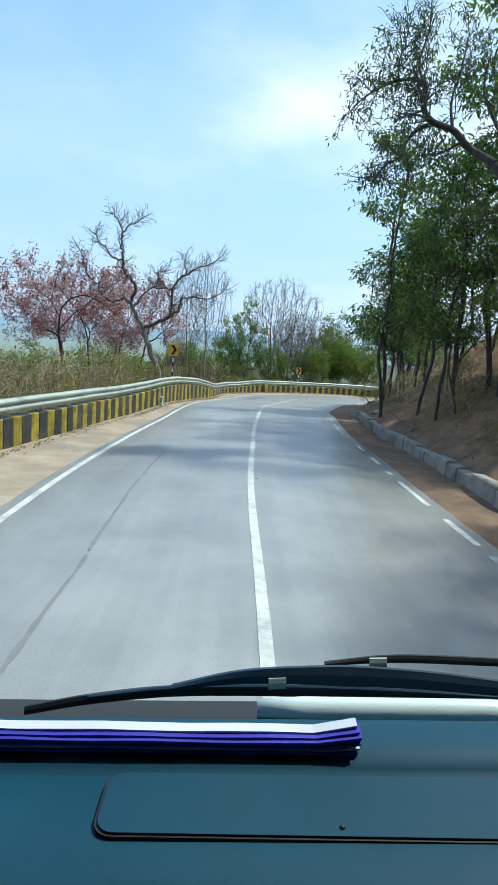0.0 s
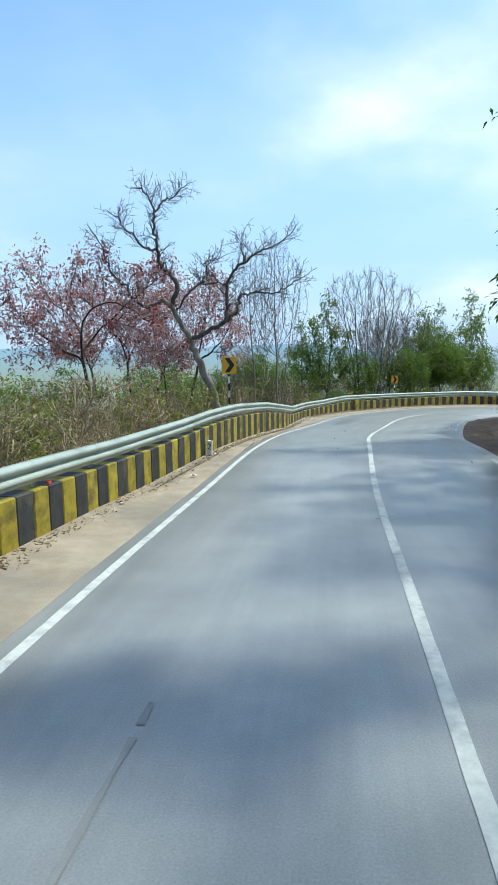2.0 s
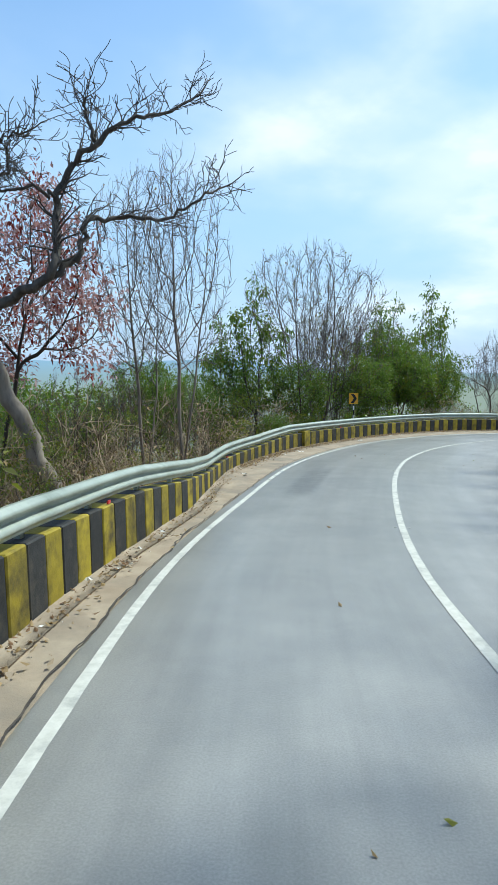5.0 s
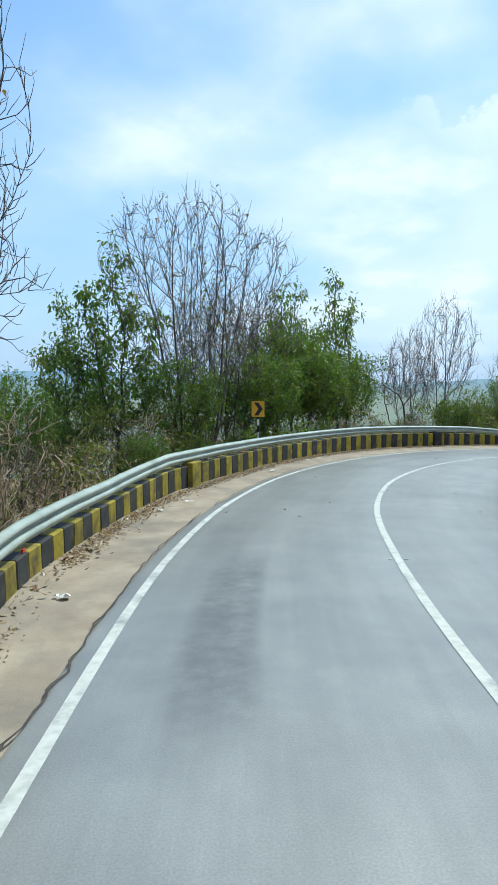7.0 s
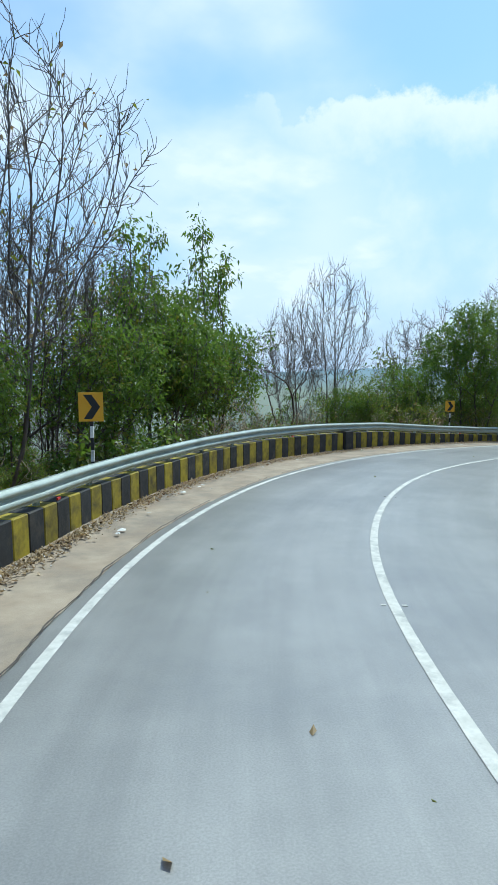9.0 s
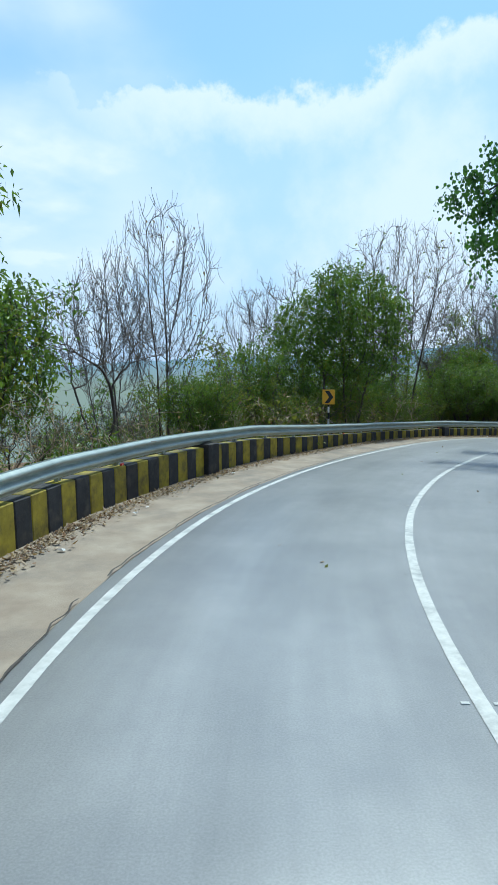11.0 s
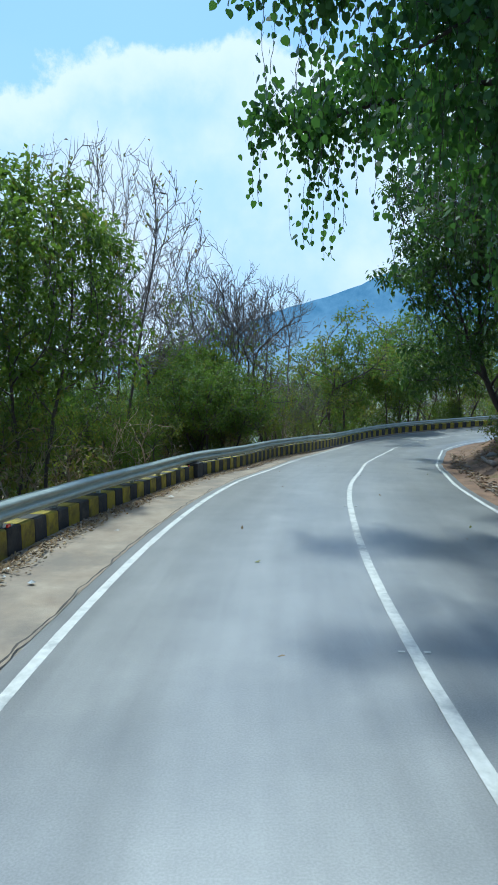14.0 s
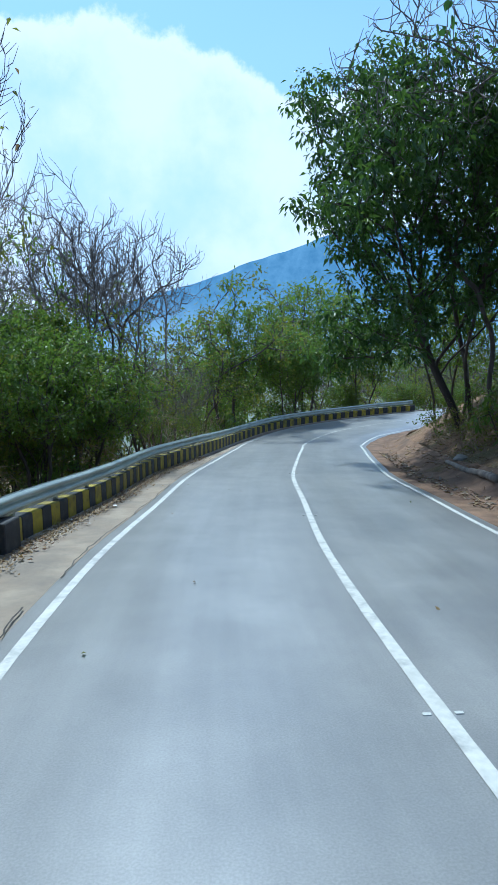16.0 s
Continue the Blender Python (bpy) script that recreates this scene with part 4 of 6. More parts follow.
olive_shrub = plant("olive_shrub", "dusty olive shrub with some dry leaves", "shrub", 32, dict(blobs=clumps(6, 6, (0, 0, 1.0), (0.8, 0.8, 0.6), 0.45), count=140, step=0.16, bare=0.3, stems=4, fan=0.5, up=0.12, wobble=0.28), dict(thin=0.007, power=2.2, twigs=0.9, twig_long=0.28), TWIG, [(LEAF_OLIVE, 7, 0.14, 0.11, 0.3, 0.5, 0.7), (LEAF_DRY, 5, 0.14, 0.10, 0.3, 0.5, 0.45)], group="olive shrubs")
dry_brush = plant("dry_brush", "tangle of dry leafless brushwood", "brushwood", 33, dict(blobs=clumps(8, 6, (0, 0, 1.0), (0.9, 0.9, 0.7), 0.5), count=240, step=0.17, bare=0.5, stems=6, fan=0.6, up=0.06, wobble=0.3), dict(thin=0.0065, power=2.4, twigs=1.6, twig_long=0.4, crook=0.4), TWIG, [(LEAF_DRY, 2, 0.10, 0.075, 0.3, 0.5, 0.18), (LEAF_OLIVE, 2, 0.10, 0.08, 0.3, 0.5, 0.07)], group="dry brushwood")


# ---- trees and thickets on the valley side ----
def dead_tree():
    """A leaning dead tree, pale below and dark in its crooked limbs."""
    rng = random.Random(8)
    V, F, tips = [], [], []
    fork, foot = Vector((8.86, 40.0, 2.13)), Vector((10.75, 40.1, -3.2))
    ob = tagged(new("dead_tree"), "dead leaning tree with a pale trunk and crooked bare limbs", "tree")
    ob.location = foot
    ob.scale = (1.0, 1.0, 0.975)
    spec = spec_of(height=1, kids=(6, 4), levels=3, shrink=0.42, wobble=0.24, up=0.05, angle=(30, 75), bare=0.2, thin=0.008, taper=0.7, segs=(6, 4, 3))
    limbs = [([foot, (10.12, 40.0, -1.31), (9.49, 40.0, 0.31), (8.98, 40.0, 1.51), fork], 0.22, 0.155),
             ([fork, (8.36, 40.0, 2.97), (7.92, 40.0, 3.69), (7.62, 40.0, 4.0)], 0.14, 0.105),
             ([(7.62, 40.0, 4.0), (6.9, 39.85, 3.68), (6.26, 40.11, 3.99), (6.0, 40.35, 4.57), (5.4, 40.08, 5.16), (5.11, 39.69, 5.83), (4.77, 39.76, 6.7)], 0.09, 0.025),
             ([(7.92, 40.0, 3.69), (8.24, 39.85, 4.55), (8.03, 40.11, 5.14), (7.53, 40.35, 5.57), (7.39, 40.08, 6.49), (7.25, 39.69, 7.22), (7.29, 39.76, 7.9), (7.09, 40.18, 8.6), (6.7, 40.34, 8.99)], 0.125, 0.03),
             ([(7.29, 39.8, 7.9), (7.77, 40.15, 8.42), (8.21, 40.26, 8.67), (8.58, 39.84, 9.04)], 0.06, 0.02),
             ([(7.41, 40.1, 6.3), (6.9, 40.15, 6.3), (6.31, 40.26, 6.98), (5.82, 39.84, 7.34), (5.68, 39.66, 7.69)], 0.065, 0.02),
             ([(8.16, 40.0, 3.33), (8.69, 39.85, 4.24), (9.39, 40.11, 4.81), (9.7, 40.35, 5.38), (9.54, 40.08, 5.69), (10.11, 39.69, 5.85)], 0.06, 0.018),
             ([fork, (9.58, 39.97, 2.52), (10.29, 39.65, 2.94), (10.58, 39.87, 3.67), (10.58, 40.28, 4.58), (10.94, 40.28, 5.38), (11.46, 39.87, 5.83), (12.1, 39.65, 6.23), (12.85, 39.94, 6.58), (13.72, 40.32, 7.14)], 0.13, 0.028),
             ([(10.4, 39.7, 3.04), (10.96, 39.85, 3.41), (11.18, 40.11, 4.13), (11.84, 40.35, 4.37), (12.68, 40.08, 4.3), (13.36, 39.69, 4.64), (14.13, 39.76, 5.12)], 0.085, 0.02),
             ([(10.55, 40.2, 4.66), (10.09, 39.85, 4.79), (9.53, 40.11, 4.73), (9.15, 40.35, 5.09)], 0.05, 0.018),
             ([(11.4, 39.9, 5.8), (11.25, 39.85, 6.39), (11.15, 40.11, 6.79)], 0.05, 0.018)]
    for guide, r0, r1 in limbs:
        line = [Vector(p) for p in catmull(guide, 5)]
        line = [p + Vector((rng.gauss(0, 0.04), rng.gauss(0, 0.06), rng.gauss(0, 0.04))) for p in line]
        rads = [r0 + (r1 - r0) * k / (len(line) - 1) for k in range(len(line))]
        rads = [v * 0.92 for v in rads]
        LV, LF = [], []
        tube(LV, LF, line, rads, 8)
        name = "trunk" if r1 > 0.1 else "limb"
        child(name, mesh_of(name, LV, LF, BARK if r1 < 0.1 else PALE_BARK, smooth=True), ob, Matrix.Translation(-foot))
        if r1 < 0.1:
            n = len(line)
            for k in [j for j in range(int(n * 0.25), n) for _ in (0, 1)]:
                d = spread_way((line[min(k + 1, n - 1)] - line[k - 1]).normalized(), radians(rng.uniform(35, 75)), rng)
                grow(V, F, tips, line[k], (d + Vector((0, 0, 0.35))).normalized(), rng.uniform(0.4, 1.0), max(0.009, rads[k] * 0.32), 1, spec, rng)
            grow(V, F, tips, line[-1], (line[-1] - line[-3]).normalized(), 0.6, r1, 1, spec, rng)
    tagged(child("branching", mesh_of("branching", V, F, BARK, smooth=True), ob, Matrix.Translation(-foot)), kind="stuff")


dead_tree()
put(russet_tree, 4.4, 43.0, 5.9, 20, first=True, wide=0.85)
put(russet_tree, 8.6, 43.6, 5.2, 140, wide=0.7)
put(russet_tree, 6.4, 46.4, 5.0, 250, wide=0.8)
put(bare_tree, 14.5, 46.6, 7.5, 0, first=True, wide=0.8)
for x, y, top, turn in ((2.2, 26.6, 0.9, 30), (1.0, 29.0, 0.8, 150)):
    put(olive_tree, x, y, top, turn, wide=1.2, first=turn == 30)
put(bare_tree, 13.3, 47.0, 6.9, 80, wide=0.75)
put(leafy_tree, 22.9, 63.2, 5.0, 0, first=True, wide=0.9)
put(leafy_tree, 21.5, 65.0, 3.0, 90, wide=0.9)
put(fan_tree, 26.0, 61.6, 7.6, 0, first=True, wide=0.9)
put(twiggy_tree, 27.6, 63.4, 3.6, 0, first=True, wide=0.85)
put(twiggy_tree, 29.2, 66.2, 4.6, 100, wide=0.7)
put(fan_tree, 31.2, 66.6, 4.3, 120, wide=0.8)
put(leafy_tree, 33.6, 66.6, 4.2, 200, wide=0.9)
put(leafy_tree, 35.8, 68.6, 4.6, 300, wide=0.7)
put(round_tree, 36.0, 67.6, 1.6, 20, wide=0.8)
put(leafy_tree, 41.4, 71.6, 6.0, 40, wide=0.75)
put(twiggy_tree, 36.5, 72.0, 4.0, 260, wide=0.8)
put(broad_tree, 59.2, 65.6, 2.8, 0, first=True, wide=0.85)
put(round_tree, 63.0, 68.0, -1.2, 0, first=True, wide=0.8)
put(olive_tree, 99.4, 53.4, 1.9, 0)
put(leafy_tree, 108.4, 46.4, 0.6, 70)
put(gnarled_tree, 45.5, 70.0, 1.8, 60, first=True, wide=0.8)
for x, y, top, turn, kind in ((25.3, 61.4, 0.6, 10, 0), (28.6, 64.6, 1.4, 80, 1), (30.4, 63.6, 0.8, 150, 0), (32.0, 65.4, 1.8, 220, 1), (35.0, 66.6, 1.6, 300, 0), (37.6, 68.4, 1.2, 40, 1), (40.0, 69.6, 1.0, 110, 0), (22.0, 60.4, 0.0, 200, 1), (55.6, 68.4, -0.8, 60, 0), (50.0, 68.6, -1.2, 130, 1)):
    put((round_tree, olive_tree)[kind] if kind in (0, 1) else round_tree, x, y, top, turn, first=False, wide=0.85)
put(plume_tree, 52.0, 71.7, 5.5, 0, first=True, wide=0.9)
put(slim_tree, 49.5, 73.0, 3.2, 0, first=True, wide=0.8)
put(olive_tree, 53.2, 70.6, -1.2, 10)
put(gnarled_tree, 63.6, 69.8, 3.4, 190, wide=0.8)
put(gnarled_tree, 69.0, 67.5, 2.6, 310, wide=0.8)
put(slim_tree, 61.5, 72.5, 2.4, 70)
put(fan_tree, 71.6, 66.8, 7.0, 130, wide=0.85)
put(olive_tree, 78.6, 64.6, 1.4, 20, wide=0.6)
put(gnarled_tree, 75.5, 66.5, 2.2, 60, wide=0.9)
put(leaning_tree, 90.6, 58.6, 3.6, -35, first=True)
put(leaning_tree, 80.5, 62.5, 2.6, 60)
put(olive_tree, 83.0, 63.4, 2.0, 250, wide=0.6)
put(gnarled_tree, 88.6, 63.4, 5.6, 210, tilt=4, wide=0.75)
put(gnarled_tree, 83.0, 59.4, 3.4, 150, tilt=8, wide=0.8)
put(gnarled_tree, 92.0, 62.6, 4.2, 100, wide=0.65)
put(olive_tree, 101.5, 56.5, 0.2, 120)
put(round_tree, 111.5, 44.5, 2.4, 100)
put(round_tree, 112.5, 38.5, -0.8, 200)
put(olive_tree, 119.0, 41.3, 1.0, 220)
for tree, x, y, top, turn, wide in ((round_tree, 73.4, 62.6, -2.2, 30, 1.0), (broad_tree, 77.4, 63.2, -1.5, 110, 0.95), (round_tree, 77.2, 61.4, -2.8, 210, 1.0), (olive_tree, 81.4, 61.6, -1.6, 60, 1.0), (broad_tree, 83.2, 65.0, -1.4, 250, 0.95), (olive_tree, 73.0, 66.6, -2.6, 320, 1.1), (olive_tree, 84.4, 60.2, -3.2, 170, 0.9), (round_tree, 80.8, 64.0, -2.6, 20, 1.0), (leafy_tree, 100.0, 52.8, 1.6, 110, 1.0), (broad_tree, 102.8, 48.0, -1.6, 40, 1.0), (olive_tree, 96.0, 56.0, -3.0, 80, 1.1), (fan_tree, 93.0, 57.2, -3.6, 20, 1.0)):
    put(tree, x, y, top, turn, wide=wide)


def build_thicket():
    """Shrubs and brushwood behind the parapet, dry at first and greener down the road."""
    rng = random.Random(77)
    kinds = {"g": green_shrub, "o": olive_shrub, "d": dry_brush}
    seen = set()
    s = 8.0
    while s < 146:
        for _ in range(2):
            u = side_off(s) + 2.3 + 11 * rng.random() ** 1.4
            p = at(s + rng.uniform(-0.8, 0.8), u)
            dry = 0.98 if s < 46 else 0.5 if s < 58 else 0.30
            r = rng.random()
            key = "d" if r < dry else "o" if r < dry + (1 - dry) * (0.5 if s > 58 else 0.85) else "g"
            high = rng.uniform(0.75, 1.35) * (1.0 if s < 20 else 1.35 if s < 44 else 1.25)
            put(kinds[key], p.x, p.y, turn=rng.uniform(0, 360), size=high, first=key not in seen, wide=1.2)
            seen.add(key)
        s += 1.5 if s < 110 else 2.4


build_thicket()


# ---- woods and slope on the hill side ----
for k, (x, y, top, turn) in enumerate(((20.0, 29.0, 12.5, 0), (22.6, 31.5, 11.0, 70), (18.8, 21.5, 15.0, 140), (21.6, 25.0, 11.0, 200), (25.0, 27.0, 11.0, 260), (17.6, 14.0, 15.5, 20), (21.0, 16.0, 13.0, 110), (25.5, 20.0, 12.0, 310), (15.0, 5.0, 15.0, 170), (18.5, 8.0, 16.0, 230), (18.2, 18.6, 14.0, 33), (20.6, 21.8, 12.0, 77), (23.2, 24.8, 10.5, 190), (17.4, 16.8, 12.0, 290), (22.0, 28.5, 11.0, 150), (13.0, -4.0, 15.0, 60))):
    put(slope_tree, x, y, top, turn, first=k == 0, wide=1.45)
put(dark_tree, 79.0, 45.6, 9.2, 0, first=True, wide=0.95, tilt=14, lean=-3)
put(round_tree, 84.5, 44.0, 0.4, 40, wide=0.9)
put(gnarled_tree, 75.0, 46.2, 10.8, 20, wide=0.9)
put(gnarled_tree, 79.0, 45.4, 8.6, 150, wide=0.8)
put(dark_tree, 69.5, 43.5, 13.0, 230, wide=0.8)
put(dark_tree, 80.5, 42.0, 8.0, 40, wide=0.8)
put(dark_tree, 66.5, 46.6, 9.0, 75, wide=0.75, tilt=8)
put(slope_tree, 63.5, 45.0, 10.0, 140)
for x, y, top, turn, wide in ((18.6, 13.6, 10.5, 90, 0.6), (22.0, 19.6, 12.5, 200, 0.6)):
    put(dark_tree, x, y, top, turn, wide=wide)


def arching_tree():
    """A dark tree on the bank whose crooked limb arches out over the road."""
    rng = random.Random(12)
    V, F, tips = [], [], []
    foot = Vector((15.6, 12.9, ground_z(15.6, 12.9) - 0.3))
    spec = spec_of(kids=(5, 4), levels=3, shrink=0.5, wobble=0.2, up=0.02, angle=(30, 70), bare=0.2, thin=0.008, segs=(6, 5, 4))
    limbs = [([foot, (15.5, 13.0, 3.4), (15.0, 13.6, 5.6), (14.24, 14.49, 7.29)], 0.20, 0.12),
             ([(14.24, 14.49, 7.29), (13.85, 15.2, 7.81), (13.44, 15.36, 8.21), (12.6, 15.13, 8.25), (12.16, 14.89, 8.44), (12.27, 15.06, 8.83), (12.48, 15.63, 9.34), (12.23, 16.11, 9.54), (11.63, 16.04, 9.28), (10.89, 15.63, 8.76), (10.42, 15.42, 8.33)], 0.115, 0.018),
             ([(12.6, 15.21, 8.22), (12.47, 15.71, 8.13), (12.21, 15.69, 7.8), (11.84, 15.2, 7.27), (11.22, 14.91, 6.91), (10.99, 15.03, 6.46)], 0.06, 0.015),
             ([(12.45, 15.5, 9.27), (12.53, 16.04, 10.0), (12.77, 16.09, 10.91), (12.6, 15.9, 11.8)], 0.045, 0.012),
             ([(13.3, 15.2, 8.15), (13.39, 15.57, 8.99), (13.6, 15.62, 9.82), (13.47, 15.22, 10.6)], 0.045, 0.012),
             ([(11.96, 16.0, 9.4), (12.01, 16.2, 9.91), (12.16, 16.19, 10.5)], 0.03, 0.012),
             ([(13.6, 15.2, 7.9), (13.17, 15.39, 7.63), (12.64, 15.53, 7.5)], 0.04, 0.012),
             ([(14.6, 14.0, 6.6), (14.9, 15.2, 8.2), (14.7, 16.0, 9.6), (14.9, 16.2, 10.8)], 0.08, 0.02),
             ([(15.2, 13.4, 5.0), (14.6, 14.6, 5.9), (14.2, 15.4, 5.8)], 0.06, 0.015)]
    ob = tagged(new("arching_tree"), "dark crooked tree arching from the bank with sparse drooping leaves", "tree")
    ob.location = foot
    base = Matrix.Translation(-foot)
    for guide, r0, r1 in limbs:
        line = [Vector(p) for p in catmull(guide, 5)]
        rads = [r0 + (r1 - r0) * k / (len(line) - 1) for k in range(len(line))]
        LV, LF = [], []
        tube(LV, LF, line, rads, 8)
        name = "trunk" if r1 > 0.1 else "limb"
        child(name, mesh_of(name, LV, LF, DARK_BARK, smooth=True), ob, base)
        if r1 < 0.1:
            n = len(line)
            for k in range(int(n * 0.3), n):
                for _ in (0, 1):
                    d = spread_way((line[min(k + 1, n - 1)] - line[k - 1]).normalized(), radians(rng.uniform(30, 75)), rng)
                    grow(V, F, tips, line[k], (d + Vector((0, 0, 0.3))).normalized(), rng.uniform(0.5, 1.1), max(0.009, rads[k] * 0.3), 1, spec, rng)
    tagged(child("branching", mesh_of("branching", V, F, DARK_BARK, smooth=True), ob, base), kind="stuff")
    tagged(child("crown", mesh_of("crown", *leaves_on(tips, 5, 0.10, 0.13, rng, 0.9, 0.34, 0.42), LEAF_DARK), ob, base), kind="stuff")


arching_tree()
for x, y, top, turn in ((17.0, 23.9, 10.5, 40), (15.9, 18.1, 8.8, 160), (16.8, 20.5, 9.0, 250)):
    put(slope_tree, x, y, top, turn, wide=1.25)
for x, y, top, turn in ((16.6, 17.6, 5.4, 20), (18.6, 21.6, 4.6, 100), (17.4, 15.2, 6.0, 190), (20.8, 26.4, 3.6, 280)):
    put(olive_tree, x, y, top, turn, wide=0.9)


def inner_woods():
    """The trees on the bank inside the bend, which keep its lane in shade."""
    rng = random.Random(23)
    s = 35.0
    while s < 72:
        p = at(s, -WIDTH - rng.uniform(3.4, 4.8))
        put(slope_tree, p.x, p.y, at(s).z + rng.uniform(9.0, 11.0), rng.uniform(0, 360), wide=1.6)
        s += 2.2


inner_woods()


def build_woods():
    """Trees down the valley side, their heads showing over the parapet."""
    rng = random.Random(5)
    s = 14.0
    while s < 168:
        for near, far in ((7, 14), (14, 24), (24, 40)) if round(s * 10) % 2 == 0 else ((7, 14), (14, 24)):
            off = side_off(s) + rng.uniform(near, far)
            p = at(min(s, S1 - 1) + rng.uniform(-1.5, 1.5), off)
            if s < 48:
                kind = rng.choice((dry_brush, dry_brush, dry_brush, twiggy_tree, gnarled_tree))
            elif s < 62:
                kind = rng.choice((twiggy_tree, leafy_tree, leafy_tree, olive_tree, round_tree))
            elif s < 118:
                kind = rng.choice((twiggy_tree, olive_tree, leafy_tree, slim_tree, gnarled_tree, olive_shrub) if s < 92 else (olive_tree, leafy_tree, gnarled_tree, olive_tree, slim_tree))
            else:
                kind = rng.choice((olive_tree, round_tree, leafy_tree, olive_tree, gnarled_tree))
            road = at(s).z
            lift = {7: (0.2, 2.4), 14: (-0.5, 3.0), 24: (-1.5, 3.4)}[near]
            if s < 40:
                lift = {7: (-0.5, 1.4), 14: (-1.2, 1.6), 24: (-2.5, 0.8)}[near]
            elif s > 118:
                lift = {7: (0.5, 3.0), 14: (2.5, 6.0), 24: (3.5, 7.5)}[near]
            top = road + rng.uniform(*lift)
            if kind in (dry_brush, olive_shrub):
                put(kind, p.x, p.y, turn=rng.uniform(0, 360), size=rng.uniform(1.8, 3.2) if s < 48 else rng.uniform(0.9, 1.5))
            elif top - ground_z(p.x, p.y) > 1.5:
                put(kind, p.x, p.y, top, rng.uniform(0, 360), wide=rng.uniform(0.75, 1.05))
        s += 2.3 if s < 118 else 2.8


build_woods()


def build_hedge():
    """The close belt of young trees just behind the parapet."""
    rng = random.Random(15)
    s = 12.0
    while s < 128:
        for near, far in ((2.8, 5.0), (5.0, 9.0)):
            off = side_off(s) + rng.uniform(near, far)
            p = at(s + rng.uniform(-0.8, 0.8), off)
            if s < 32:
                kind, high = rng.choice((olive_shrub, dry_brush, dry_brush, dry_brush)), rng.uniform(0.8, 1.9)
            elif s < 44:
                kind, high = rng.choice((dry_brush, dry_brush, dry_brush, olive_shrub)), rng.uniform(0.8, 2.0)
            elif s < 54:
                kind, high = rng.choice((olive_tree, twiggy_tree, olive_shrub)), rng.uniform(1.0, 3.2)
            elif s < 65:
                kind, high = rng.choice((leafy_tree, twiggy_tree, leafy_tree, round_tree, olive_tree)), rng.uniform(1.8, 3.8) if near > 3 else rng.uniform(0.9, 1.8)
            elif s < 86:
                kind, high = rng.choice((gnarled_tree, green_shrub, olive_shrub, olive_tree, dry_brush)), rng.uniform(1.0, 2.0) if near > 3 else rng.uniform(0.7, 1.2)
            else:
                kind, high = rng.choice((olive_tree, round_tree, twiggy_tree, olive_tree, leafy_tree) if near > 3 else (olive_tree, leafy_tree, olive_tree)), rng.uniform(2.0, 3.4)
            if kind in (dry_brush, olive_shrub, green_shrub) and s > 44:
                put(kind, p.x, p.y, turn=rng.uniform(0, 360), size=rng.uniform(0.9, 1.4))
            else:
                put(kind, p.x, p.y, at(s).z + high, rng.uniform(0, 360), wide=rng.uniform(0.6, 0.85))
        s += 1.9


build_hedge()
rng_ = random.Random(52)
for k in range(34):
    s_ = 13 + 0.95 * k
    p_ = at(s_, side_off(s_) + rng_.uniform(2.6, 7.5))
    put(dry_brush, p_.x, p_.y, turn=rng_.uniform(0, 360), size=rng_.uniform(1.1, 1.9), wide=1.15)
for s_, o_, up_, turn_ in ((21.5, 4.2, 1.2, 30), (24.5, 4.8, 1.7, 140), (28.0, 6.5, 1.5, 250), (18.5, 5.5, 1.0, 310), (36.5, 4.5, 1.3, 75), (39.5, 3.6, 1.6, 190), (42.5, 4.4, 2.0, 285)):
    p_ = at(s_, side_off(s_) + o_)
    put(olive_tree, p_.x, p_.y, at(s_).z + up_, turn_, wide=0.85)


